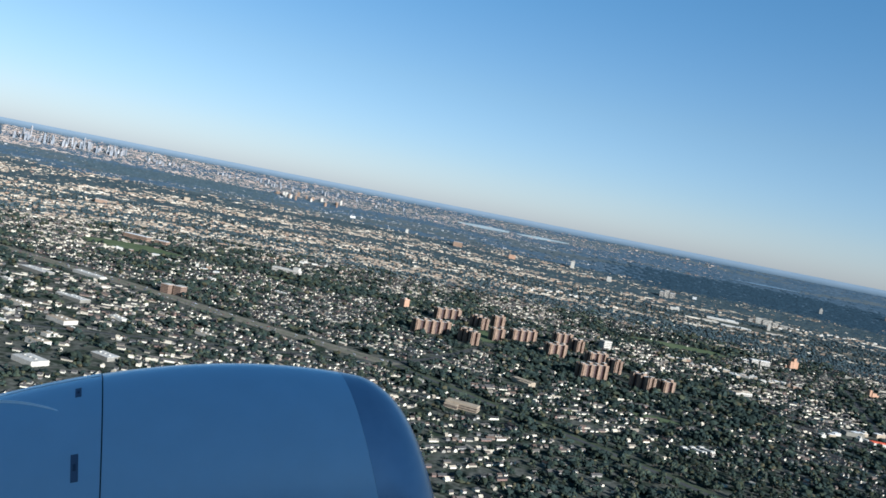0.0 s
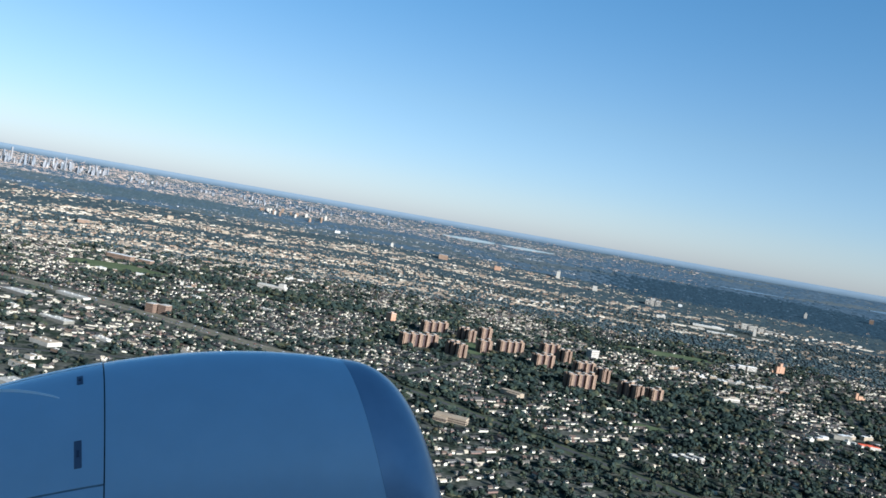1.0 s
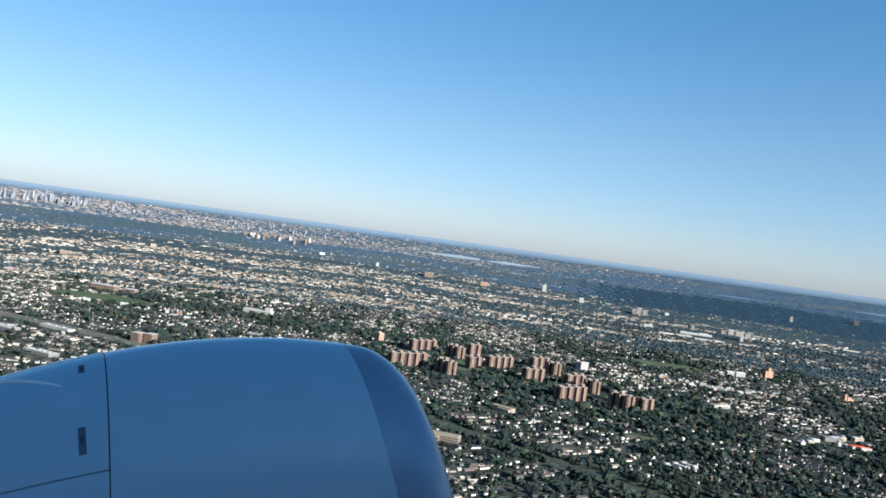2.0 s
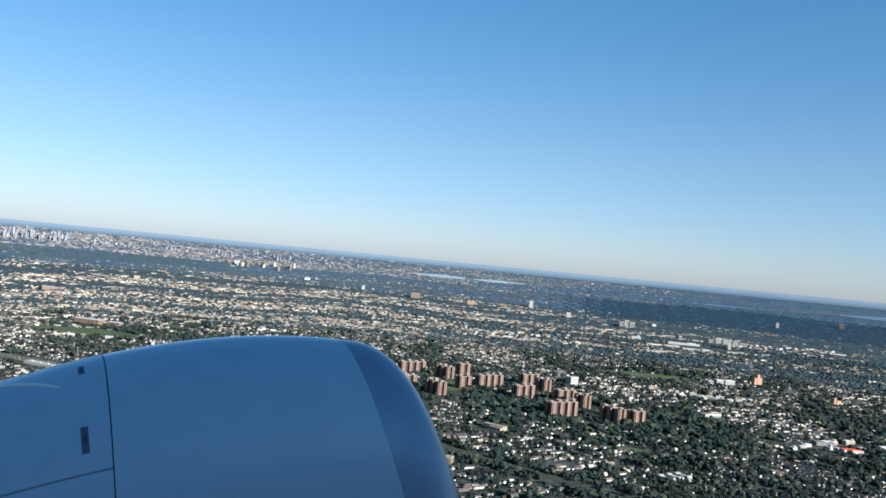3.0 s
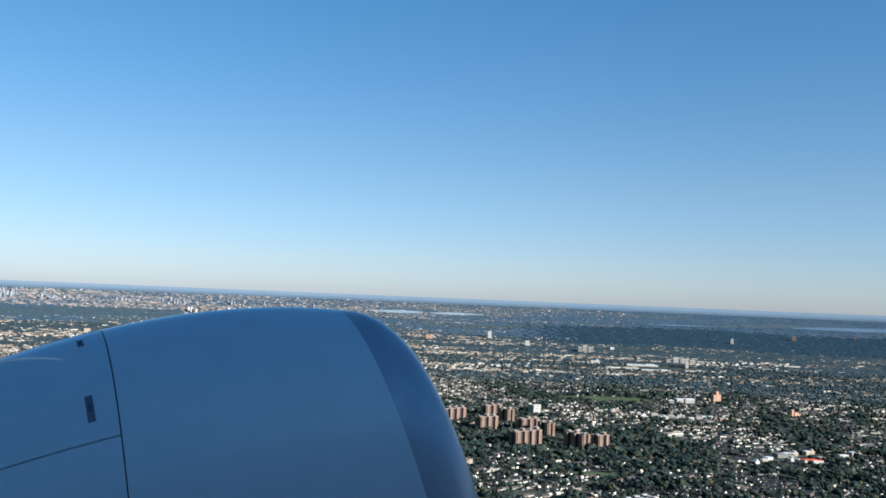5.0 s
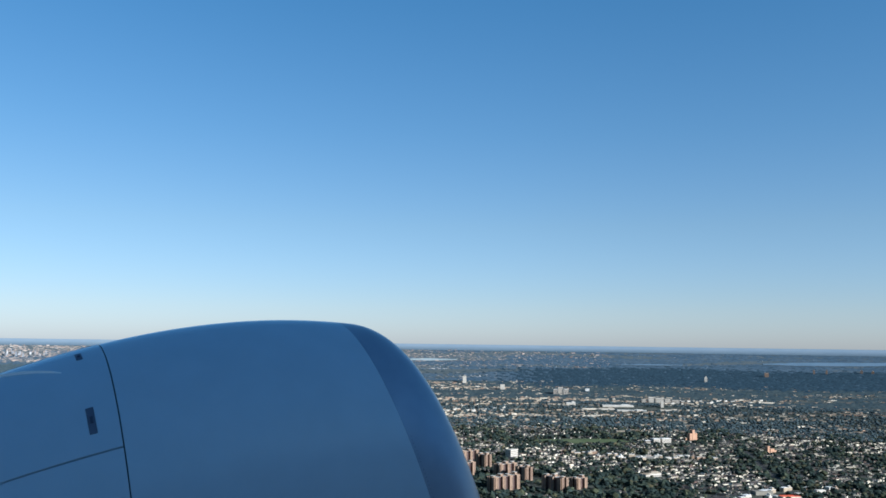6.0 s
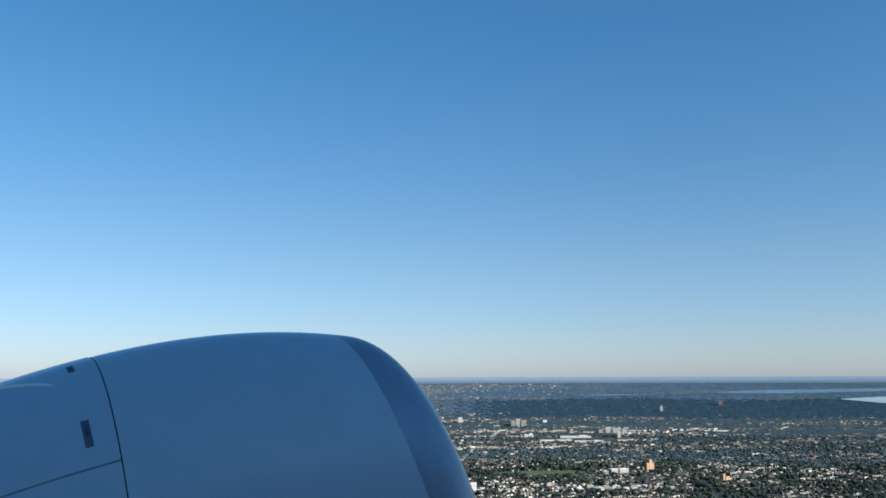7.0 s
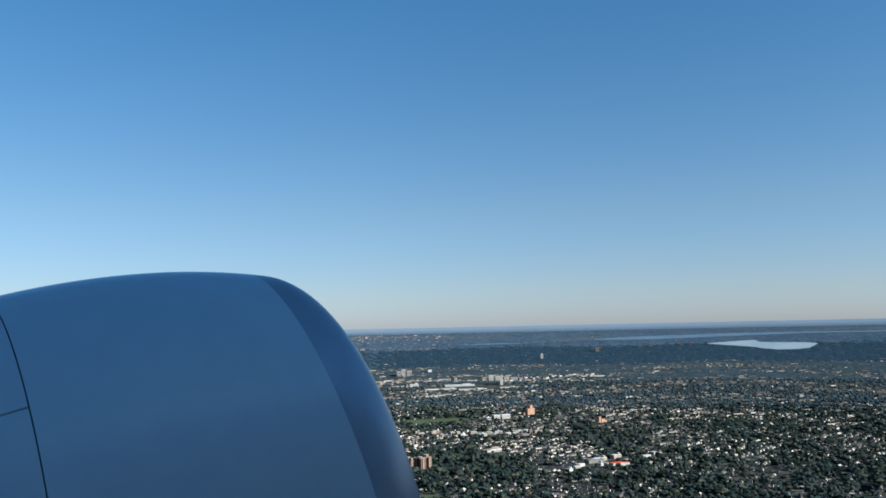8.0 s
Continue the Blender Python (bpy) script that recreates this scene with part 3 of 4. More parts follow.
porch_me = boxes_mesh("porch", [(-0.3, -0.66, 0, 0.3, -0.49, 0.3)], M_HROOF)
for k in range(NEAR):
    h = tagged(new("house"), "small detached suburban house with pitched roof", "house", "suburban houses")
    h.matrix_world = Matrix.Translation(hpos[k]) @ Matrix.Rotation(hyaw[k], 4, "Z") @ Matrix.Diagonal((*hsize[k], 1))
    part("wall", wall_me, h)
    part("roof", roof_me, h)
    if k % 3 == 0:
        part("chimney", chim_me, h)
    if k % 4 == 1:
        part("porch", porch_me, h)
v, f = scatter(WALL_V, WALL_F, hpos[NEAR:], hsize[NEAR:], hyaw[NEAR:])
tagged(new("house_walls", tri_mesh("house_walls", v, f, M_WALL)), "rows of small pale suburban houses among trees", "houses", kind="stuff")
v, f = scatter(ROOF_V, ROOF_F, hpos[NEAR:], hsize[NEAR:], hyaw[NEAR:])
tagged(new("house_roofs", tri_mesh("house_roofs", v, f, M_ROOF)), "grey and brown pitched roofs of suburban houses", "roofs", kind="stuff")

# trees
n = 62000
rr = np.sqrt(rng.uniform(640 ** 2, 3000 ** 2, n))
az = np.radians(rng.uniform(-40, 50, n))
tx, ty = rr * np.sin(az), rr * np.cos(az)
keep = open_ground(tx, ty, 22, 34, 0.85) & (rng.random(n) < np.clip(np.where(tx < -250, 0.29, 0.37) + 0.8 * woodiness(tx, ty) + 0.28 * leafy(tx, ty) + 0.4 * grove(tx, ty) - 0.2 * commercial(tx, ty), 0.12, 1))
tx, ty = tx[keep], ty[keep]
order = np.argsort(np.hypot(tx - 336, ty - 1080))
tx, ty = tx[order], ty[order]
tsize = (2.3 + 3.4 * rng.random(len(tx)) ** 1.6) * np.interp(np.hypot(tx, ty), [1000, 1600], [0.95, 1.08]) * (1 + 0.3 * np.clip(woodiness(tx, ty), 0, 1))
tpos = np.stack([tx, ty, land_z(tx, ty)], -1)
crown_mes = []
for _ in range(6):
    v, f = crown_arrays(rng, 30)
    crown_mes.append(tri_mesh("crown", v * (1, 1, 0.9) + (0, 0, 0.35), f, M_TREE))
tb = bmesh.new()
bmesh.ops.create_cone(tb, cap_ends=True, segments=7, radius1=0.09, radius2=0.04, depth=1.2, matrix=Matrix.Translation((0, 0, 0.6)))
for a in (0.4, 2.5, 4.4):
    bmesh.ops.create_cone(tb, cap_ends=False, segments=5, radius1=0.04, radius2=0.015, depth=0.7, matrix=Matrix.Translation((0.2 * math.cos(a), 0.2 * math.sin(a), 1.15)) @ Euler((0.7 * -math.sin(a), 0.7 * math.cos(a), 0)).to_matrix().to_4x4())
trunk_me = bpy.data.meshes.new("trunk")
tb.to_mesh(trunk_me)
tb.free()
trunk_me.materials.append(M_TRUNK)
for k in range(NEAR):
    t = tagged(new("tree"), "leafy dark green deciduous tree between houses", "tree", "street trees")
    t.matrix_world = Matrix.Translation(tpos[k]) @ Matrix.Rotation(rng.uniform(0, 6.28), 4, "Z") @ Matrix.Scale(tsize[k], 4)
    part("trunk", trunk_me, t)
    part("crown", crown_mes[k % 6], t)
vs, fs, n = [], [], 0
far_off = np.hypot(tx, ty) > 1450
for k in range(12):
    cv, cf = crown_arrays(rng, 5, 0.72, (0.34, 0.64)) if k < 6 else crown_arrays(rng, 2, 0.6, (0.5, 0.85))
    sel = np.nonzero((np.arange(len(tx)) >= NEAR) & (np.arange(len(tx)) % 6 == k % 6) & (far_off == (k >= 6)))[0]
    shape = np.stack([rng.uniform(0.75, 1.5, len(sel)), rng.uniform(0.75, 1.5, len(sel)), rng.uniform(0.65, 1.0, len(sel))], -1)
    v, f = scatter(cv, cf, tpos[sel], tsize[sel, None] * shape, rng.uniform(0, 6.28, len(sel)))
    vs.append(v)
    fs.append(f + n)
    n += len(v)
tagged(new("trees", tri_mesh("trees", np.vstack(vs), np.vstack(fs), M_TREE)), "dense dark green trees between the houses", "trees", kind="stuff")

for a in AVENUES:
    path_strip("road_avenue", a, 9, M_ROAD, 0.25, "grey asphalt avenue between blocks of houses")


def lawn(x, y, a, b):
    n = 40
    v = [(x, y, land_at(x, y) + 0.5)]
    for k in range(n):
        t = 2 * math.pi * k / n
        w = 1 + 0.12 * math.sin(3 * t + x) + 0.08 * math.sin(5 * t + y)
        px, py = x + a * w * math.cos(t), y + b * w * math.sin(t)
        v.append((px, py, land_at(px, py) + 0.35))
    me = mesh_of("lawn", v, [(0, 1 + k, 1 + (k + 1) % n) for k in range(n)], M_GRASS)
    tagged(new("grass_field", me), "open mown green playing field among trees", "field", kind="structure")


for lx, ly, a, b in LAWNS:
    lawn(lx, ly, a, b)


# ---------------------------------------------------------------- the rising land farther off
def bands(az, r):
    """Long low patches across the view, as town and woods alternate with distance."""
    return 0.6 * np.sin(r / 58.0 + 2.2 * np.sin(az / 7.0) + 1.3 * np.sin(az / 2.9)) + 0.5 * np.sin(r / 22.0 + 1.7 * np.sin(az / 3.3 + 1))


def wood_share(az, r):
    """How wooded the far land is, by bearing and distance."""
    belt = np.exp(-(np.maximum(np.abs(r - (4225 + 1.5 * (az - 14) + 22 * np.sin(az / 2.3))) - 165, 0) / 60.0) ** 2) * np.clip((az - 6) / 6, 0, 1)
    belt2 = np.exp(-(np.maximum(np.abs(r - (4320 + 18 * np.sin(az / 1.7))) - 62, 0) / 45.0) ** 2) * np.clip((az + 29) / 4, 0.3, 1) * np.clip((-13 - az) / 3, 0, 1)
    belt3 = np.exp(-((r - 3030) / 140.0) ** 2) * np.clip((az + 4) / 8, 0, 1) * 0.5
    return np.clip(belt + belt2 + belt3, 0, 1)


# bearings, and the dips of the far and the near shore, along each water
WATERS = [[(31.4, 1.33, 1.36), (33.0, 1.22, 1.50), (34.2, 1.17, 1.60), (34.6, 1.30, 1.68), (35.6, 1.33, 1.78), (36.6, 1.33, 1.76), (37.3, 1.36, 1.70), (37.8, 1.42, 1.46)],
          [(24.3, 0.95, 1.00), (26.0, 0.86, 1.04), (28.5, 0.80, 1.02), (30.2, 0.78, 0.98), (33.0, 0.72, 0.90), (37.0, 0.70, 0.80), (43.0, 0.70, 0.76)],
          [(15.5, 1.16, 1.18), (17.5, 1.10, 1.19), (19.5, 1.12, 1.15)],
          [(-2.5, 0.98, 1.04), (-0.5, 0.92, 1.12), (1.0, 0.96, 1.06)], [(1.5, 1.0, 1.05), (3.0, 0.94, 1.10), (5.0, 0.98, 1.02)]]


def shore(w, az):
    """The ranges of the near and the far shore on a bearing."""
    w = np.array(w)
    near, far_side = np.interp(az, w[:, 0], w[:, 2]), np.interp(az, w[:, 0], w[:, 1])
    return [FLAT + (RIM - FLAT) * (1 - (np.tan(np.radians(d)) * FLAT / EYE_H) ** (1 / STEEP)) for d in (near, far_side)]


def on_water(az, r):
    w = np.zeros(az.shape, bool)
    for q in WATERS:
        r0, r1 = shore(q, az)
        w |= (az > q[0][0] - 0.1) & (az < q[-1][0] + 0.1) & (r > r0 - 6) & (r < r1 + 6)
    return w


def far_points(n, r0, r1):
    rr = rng.uniform(r0, r1, n)
    az = np.radians(rng.uniform(-38, 48, n))
    return rr * np.sin(az), rr * np.cos(az), rr, np.degrees(az)


MALL = [(871, 3346), (1113, 3312)]
x, y, rr, az = far_points(36000, 2880, 4860)
sc = far_scale(rr)
town = np.where(rr > 4100, np.clip(np.clip(0.30 - 0.02 * (az - 2), 0.08, 0.30) + 0.55 * bands(az * 2.3, rr * 1.4), 0.02, 1) * np.clip(1.3 - (az + 4) / 15, 0.16, 1), np.clip(0.45 + 0.55 * bands(az, rr), 0.08, 1) * np.clip(1.1 - (az + 4) / 34, 0.45, 1.2))
keep = (rng.random(len(x)) > 0.985 * wood_share(az, rr)) & ~on_water(az, rr) & (rng.random(len(x)) < town) & (line_dist(x, y, MALL) > 55)
x, y, rr, sc = x[keep], y[keep], rr[keep], sc[keep]
pos = np.stack([x, y, land_z(x, y) - 0.3], -1)
big = np.where(rng.random(len(x)) < 0.10, 2.0, 1.0)
long_row = np.where(rng.random(len(x)) < 0.25, rng.uniform(1.6, 3.2, len(x)), 1.0)
size = np.stack([rng.uniform(7, 18, len(x)) * big * long_row, rng.uniform(7, 10, len(x)) * big, rng.uniform(3.4, 6, len(x))], -1) * 0.85 * np.clip(sc, 0.36, 1)[:, None]
yaw = rng.normal(size=len(x)) * 0.25 - np.arctan2(x, y) + 0.1
for name, sel, mat, lab in (("far_houses", rr < 4150, M_FARWALL, "countless small pale houses in the distance"), ("farthest_houses", rr >= 4150, M_DIMWALL, "specks of houses near the horizon, dulled for haze")):
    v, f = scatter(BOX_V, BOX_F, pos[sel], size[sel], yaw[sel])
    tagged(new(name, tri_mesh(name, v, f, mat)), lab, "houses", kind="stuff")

# single trees of the nearer woods
x, y, rr, az = far_points(28000, 2900, 3620)
sc = far_scale(rr)
share = np.clip(0.55 - 0.45 * bands(az, rr) + wood_share(az, rr), 0.25, 1)
keep = (rng.random(len(x)) < share) & (line_dist(x, y, MALL) > 45)
x, y, rr, sc = x[keep], y[keep], rr[keep], sc[keep]
pos = np.stack([x, y, land_z(x, y) - 0.8], -1)
size = (rng.uniform(3.2, 6, len(x)) * sc)[:, None] * np.stack([rng.uniform(1, 2.0, len(x)), rng.uniform(0.9, 1.6, len(x)), rng.uniform(0.5, 0.9, len(x))], -1)
vs, fs, n = [], [], 0
for k in range(4):
    wv, wf = crown_arrays(rng, 1, 0.2, (0.8, 1.0))
    v, f = scatter(wv, wf, pos[k::4], size[k::4], rng.uniform(0, 6.28, len(x[k::4])))
    vs.append(v)
    fs.append(f + n)
    n += len(v)
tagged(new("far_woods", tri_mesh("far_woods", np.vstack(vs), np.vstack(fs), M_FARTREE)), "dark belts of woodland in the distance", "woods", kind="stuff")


def canopy(name, chosen, mat, label, r0, r1, dr, high):
    """Treetops grown together: an uneven skin over the land wherever the wood stands, with ragged edges."""
    rad, azd = np.arange(r0, r1, dr), np.arange(-38, 48, 0.13)
    rg, ag = np.meshgrid(rad, azd, indexing="ij")
    a = np.radians(ag)
    x, y = rg * np.sin(a), rg * np.cos(a)
    relief = 0.5 * wave(x, y, 34, 21) + 0.35 * wave(x, y, 13, 22) + 0.2 * rng.normal(size=x.shape)
    z = land_z(x, y) + high * (1 + 0.55 * relief) * far_scale(rg) ** 0.5
    ok = chosen(ag, rg, x, y) & ~on_water(ag, rg)
    z = np.where(ok, z, land_z(x, y) - 1.0)
    m = len(azd)
    i, j = np.meshgrid(np.arange(len(rad) - 1), np.arange(m - 1), indexing="ij")
    use = (ok[:-1, :-1] | ok[1:, :-1] | ok[:-1, 1:] | ok[1:, 1:]).ravel()
    c = (i * m + j).ravel()[use]
    f = np.stack([c, c + m, c + m + 1, c + 1], -1)
    tagged(new(name, tri_mesh(name, np.stack([x, y, z], -1).reshape(-1, 3), f, mat, True)), label, "woods", kind="stuff")


def ragged(x, y):
    return 0.22 * wave(x, y, 60, 31) + 0.18 * wave(x, y, 22, 32)


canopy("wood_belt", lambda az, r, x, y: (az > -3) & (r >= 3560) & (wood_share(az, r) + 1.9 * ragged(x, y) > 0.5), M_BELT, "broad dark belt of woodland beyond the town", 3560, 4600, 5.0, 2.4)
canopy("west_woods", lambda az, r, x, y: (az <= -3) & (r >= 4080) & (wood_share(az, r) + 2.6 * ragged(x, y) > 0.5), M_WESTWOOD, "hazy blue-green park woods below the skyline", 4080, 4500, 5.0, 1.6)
canopy("mid_woods", lambda az, r, x, y: (r < 4080) & (wood_share(az, r) + 1.9 * ragged(x, y) <= 0.5) & (bands(az, r) + 2.2 * ragged(x, y) < 0.10 + (az > 8) * 0.15), M_FARTREE, "patches of woodland among distant houses, tinted teal for haze", 3560, 4080, 5.0, 2.0)
canopy("farthest_woods", lambda az, r, x, y: (r >= 4080) & (wood_share(az, r) + 1.9 * ragged(x, y) <= 0.5) & (bands(az * 1.3, r) + 2.2 * ragged(x, y) < np.clip((az - 6) / 10, -0.2, 0.6)), M_WOODTREE, "woodland near the horizon, tinted blue-green for haze", 4080, 4860, 5.0, 1.6)

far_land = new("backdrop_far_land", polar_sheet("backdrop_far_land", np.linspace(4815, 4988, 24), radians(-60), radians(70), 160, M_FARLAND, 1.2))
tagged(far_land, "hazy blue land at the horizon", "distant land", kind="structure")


def water(w, mat):
    n = 90
    az = np.linspace(w[0][0], w[-1][0], n + 1)
    wave_edge = 1.5 * np.sin(az * 9) + 1.0 * np.sin(az * 23)
    near, far_side = shore(w, az)
    v = []
    for r in (near + wave_edge, far_side + wave_edge[::-1]):
        x, y = r * np.sin(np.radians(az)), r * np.cos(np.radians(az))
        v.append(np.stack([x, y, land_z(x, y) + 1.5], -1))
    f = [(k, k + 1, n + 2 + k, n + 1 + k) for k in range(n)]
    tagged(new("water_bay", mesh_of("water_bay", np.vstack(v), f, mat)), "pale still water of a distant bay", "water", kind="structure")


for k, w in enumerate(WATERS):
    water(w, M_FARWATER if k in (1, 2) else M_GLAREWATER)

# the dense city under the skyline
n = 8000
rr = rng.uniform(4440, 4830, n)
az = -31 + 46 * rng.random(n) ** 1.25
keep = (rng.random(n) < np.clip(1.25 - (az + 31) / 46, 0.2, 1)) & (rng.random(n) > wood_share(az, rr))
rr, ar = rr[keep], np.radians(az[keep])
n = len(rr)
x, y = rr * np.sin(ar), rr * np.cos(ar)
pos = np.stack([x, y, land_z(x, y) - 0.5], -1)
size = np.stack([rng.uniform(4, 20, n), rng.uniform(3, 6, n), rng.uniform(0.7, 1.7, n) * np.where(rng.random(n) < 0.07, 3.2, 1)], -1)
v, f = scatter(BOX_V, BOX_F, pos, size, rng.normal(size=n) * 0.3 - ar)
tagged(new("city_blocks", tri_mesh("city_blocks", v, f, M_CITY)), "pale dense city blocks below the skyline", "city blocks", kind="stuff")


# ---------------------------------------------------------------- skyline
def skyscraper(az, r, w, h, setback):
    a = math.radians(az)
    x, y = r * math.sin(a), r * math.cos(a)
    ob = tagged(new("skyscraper"), "distant pale high-rise tower of the city skyline", "skyscraper", "city skyline")
    ob.location = (x, y, land_at(x, y) - 0.5)
    ob.rotation_euler = (0, 0, rng.uniform(0, 1.5))
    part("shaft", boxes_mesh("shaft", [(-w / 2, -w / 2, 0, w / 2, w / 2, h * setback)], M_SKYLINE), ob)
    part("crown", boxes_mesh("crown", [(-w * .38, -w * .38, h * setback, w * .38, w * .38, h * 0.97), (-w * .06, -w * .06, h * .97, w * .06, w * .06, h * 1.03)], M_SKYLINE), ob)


for k in range(120):
    az = -30.5 + 6.5 * rng.random() if k < 70 else -23 + 18 * rng.random() ** 1.3
    tall = (rng.uniform(18, 42) if rng.random() < 0.9 else rng.uniform(46, 64)) if k < 70 else rng.uniform(10, 24)
    skyscraper(az, rng.uniform(4560, 4650), rng.uniform(5, 9) if k < 70 else rng.uniform(4, 9), tall, rng.uniform(0.6, 0.92))


# ---------------------------------------------------------------- apartment towers
def apartment_tower(x, y, turn, bays, storeys, label="tall red-brick apartment block with projecting bays"):
    """A long slab with bays that stand out on all sides, window columns, parapets and roof houses."""
    h, pitch, wide = storeys * 2.25, 20.0, 8.5
    ob = tagged(new("apartment_tower"), label, "apartment block", "brick apartment estate")
    ob.matrix_world = Matrix.Translation((x, y, 0)) @ Matrix.Rotation(turn, 4, "Z")
    half = (bays - 1) * pitch / 2 + wide / 2
    part("core", boxes_mesh("core", [(-half + 2, -7, -0.5, half - 2, 7, h - 0.6)], M_SHADEBRICK), ob)
    part("roof", boxes_mesh("roof", [(-half + 2.4, -6.6, h - 0.59, half - 2.4, 6.6, h - 0.3)], M_TARROOF), ob)
    tops = []
    for k in range(bays):
        cx = (k - (bays - 1) / 2) * pitch
        tops += [(cx - wide / 2, -11.5, cx + wide / 2, -7.0), (cx - wide / 2, 7.0, cx + wide / 2, 11.5)]
        up = 2.4 + 2.2 * (k % 2)
        part("roof_house", boxes_mesh("roof_house", [(cx - 3.4, -4.5, h - 0.3, cx + 3.4, 4.5, h + up)], M_BRICK), ob)
        part("roof_slab", boxes_mesh("roof_slab", [(cx - 3.6, -4.7, h + up, cx + 3.6, 4.7, h + up + 0.3)], M_TARROOF), ob)
        for sgn in (-1, 1):
            part("window_column", boxes_mesh("window_column", [(cx + 1.2, sgn * 11.5 - 0.1, 2, cx + 2.3, sgn * 11.5 + 0.1, h - 1.8)], M_WINDOW), ob)
            if k:
                part("window_column", boxes_mesh("window_column", [(cx - 12, sgn * 7 - 0.1, 2, cx - 8, sgn * 7 + 0.1, h - 2.4)], M_WINDOW), ob)
    for sgn in (-1, 1):
        x0, x1 = sorted((sgn * (half - 2), sgn * (half + 2.0)))
        tops += [(x0, -9.6, x1, -3.2), (x0, 3.2, x1, 9.6)]
        for wy in (-6.0, 6.0):
            part("window_column", boxes_mesh("window_column", [(sgn * (half + 2.0) - 0.1, wy - 0.7, 2, sgn * (half + 2.0) + 0.1, wy + 0.7, h - 1.8)], M_WINDOW), ob)
    for x0, y0, x1, y1 in tops:
        part("bay", boxes_mesh("bay", [(x0, y0, -0.5, x1, y1, h)], M_BRICK), ob)
        part("bay_roof", boxes_mesh("bay_roof", [(x0 + 0.4, y0 + 0.4, h, x1 - 0.4, y1 - 0.4, h + 0.12)], M_TARROOF), ob)
        part("parapet", boxes_mesh("parapet", [(x0, y0, h, x1, y0 + 0.35, h + 0.9), (x0, y1 - 0.35, h, x1, y1, h + 0.9)], M_BRICK), ob)
    return ob


for x, y, turned, bays, st in TOWERS:
    apartment_tower(x, y, ESTATE - turned * math.pi / 2, bays, st)


# ---------------------------------------------------------------- landmarks
def block(name, label, category, x, y, turn, masses, mat, roof_mat, strips=0, group=""):
    """A building of several boxes (cx, cy, width, depth, height, in units of 1.4 m), each with its own roof slab and parapet."""
    ob = tagged(new(name), label, category, group)
    ob.matrix_world = Matrix.Translation((x, y, land_at(x, y))) @ Matrix.Rotation(turn, 4, "Z")
    for cx, cy, w, d, h in masses:
        cx, cy, w, d, h = (1.4 * q for q in (cx, cy, w, d, h))
        part("wall", boxes_mesh("wall", [(cx - w / 2, cy - d / 2, -3, cx + w / 2, cy + d / 2, h)], mat), ob)
        part("roof", boxes_mesh("roof", [(cx - w / 2 + .3, cy - d / 2 + .3, h + 0.01, cx + w / 2 - .3, cy + d / 2 - .3, h + 0.4)], roof_mat), ob)
        for k in range(strips):
            z = 1.5 + (h - 2) * k / strips
            part("window_band", boxes_mesh("window_band", [(cx - w / 2 - .08, cy - d / 2 - .08, z, cx + w / 2 + .08, cy + d / 2 + .08, z + 1.3)], M_WINDOW), ob)
    return ob


block("apartment_building", "tall narrow orange brick apartment building", "apartment building", -188, 2167, GRID, [(0, 0, 13, 13, 18), (0, 0, 6, 6, 20)], M_ORANGE, M_TARROOF)
block("hospital", "stepped orange brick hospital above the trees", "hospital", 943, 2589, 0.45, [(0, 0, 7, 8, 21), (-7, 0, 8, 7, 14), (7, 0, 8, 7, 14), (-2, 6, 30, 7, 4)], M_ORANGE, M_ORANGE)
block("school", "cream flat-roofed school building with two wings", "school", 825, 2525, 0.25, [(-13, 0, 16, 12, 9), (10, 0, 22, 12, 9), (-30, 4, 14, 10, 5)], M_CREAM, M_WHITE, 3)
block("apartment_building", "square white apartment tower beyond the brick estate", "apartment building", 332, 2191, ESTATE, [(0, 0, 19, 13, 14)], M_CREAM, M_CREAM, 4)
for dx in (0, 17):
    block("apartment_building", "small reddish brick apartment building by the expressway", "apartment building", -616 + 1.4 * dx, 1673 + dx * 0.3, -0.3, [(0, 0, 13, 14, 13)], M_BRICK, M_TARROOF, 5)
block("school", "beige school with low wings beside a green sports pitch", "school", -559, 2422, -0.2, [(0, 0, 60, 16, 9), (22, 0, 12, 12, 15)], M_CREAM, M_TARROOF, 2)
block("store", "low yellow-brick store with flat roof", "store", 101, 1495, GRID, [(0, 0, 30, 10, 5), (6, -7, 18, 7, 4)], M_YELLOW, M_YELLOW)
block("church", "red-brown brick church with a gabled tower among trees", "church", *spot(24.6, 6.3), 0.5, [(0, 0, 12, 9, 8), (-9, 0, 6, 6, 13), (10, 2, 12, 8, 4)], M_ORANGE, M_BRICK)
block("school", "long low tan school with pale roofs", "school", *spot(17.4, 8.1), 0.35, [(0, 0, 36, 9, 5), (-12, -8, 10, 8, 5), (12, 7, 14, 7, 6)], M_CREAM, M_YELLOW, 1)
for k in range(3):
    x, y = spot(15.6, 12.3)
    block("garden_flats", "low cream garden flats with flat roofs", "apartment building", x + 15 * (k - 1), y + 12 * (k - 1), ESTATE - math.pi / 2, [(0, 0, 20, 6, 4.5), (-7, 0, 4, 7, 5.2), (7, 0, 4, 7, 5.2)], M_CREAM, M_TARROOF, 2, "garden flats")
block("store", "long low beige building with flat roof", "store", 4, 1215, -0.25, [(0, 0, 34, 12, 6), (-9, -9, 14, 8, 4)], M_YELLOW, M_YELLOW, 2)
block("store", "store with a bright red sheet roof", "store", *spot(25.5, 8.95), 0.12, [(0, 0, 22, 13, 4), (14, 2, 10, 8, 3)], M_CREAM, M_RED)
block("store", "low grey store with flat roof beside the red roof", "store", 738, 1655, 0.12, [(0, 0, 26, 14, 5)], M_CONC, M_CONC)
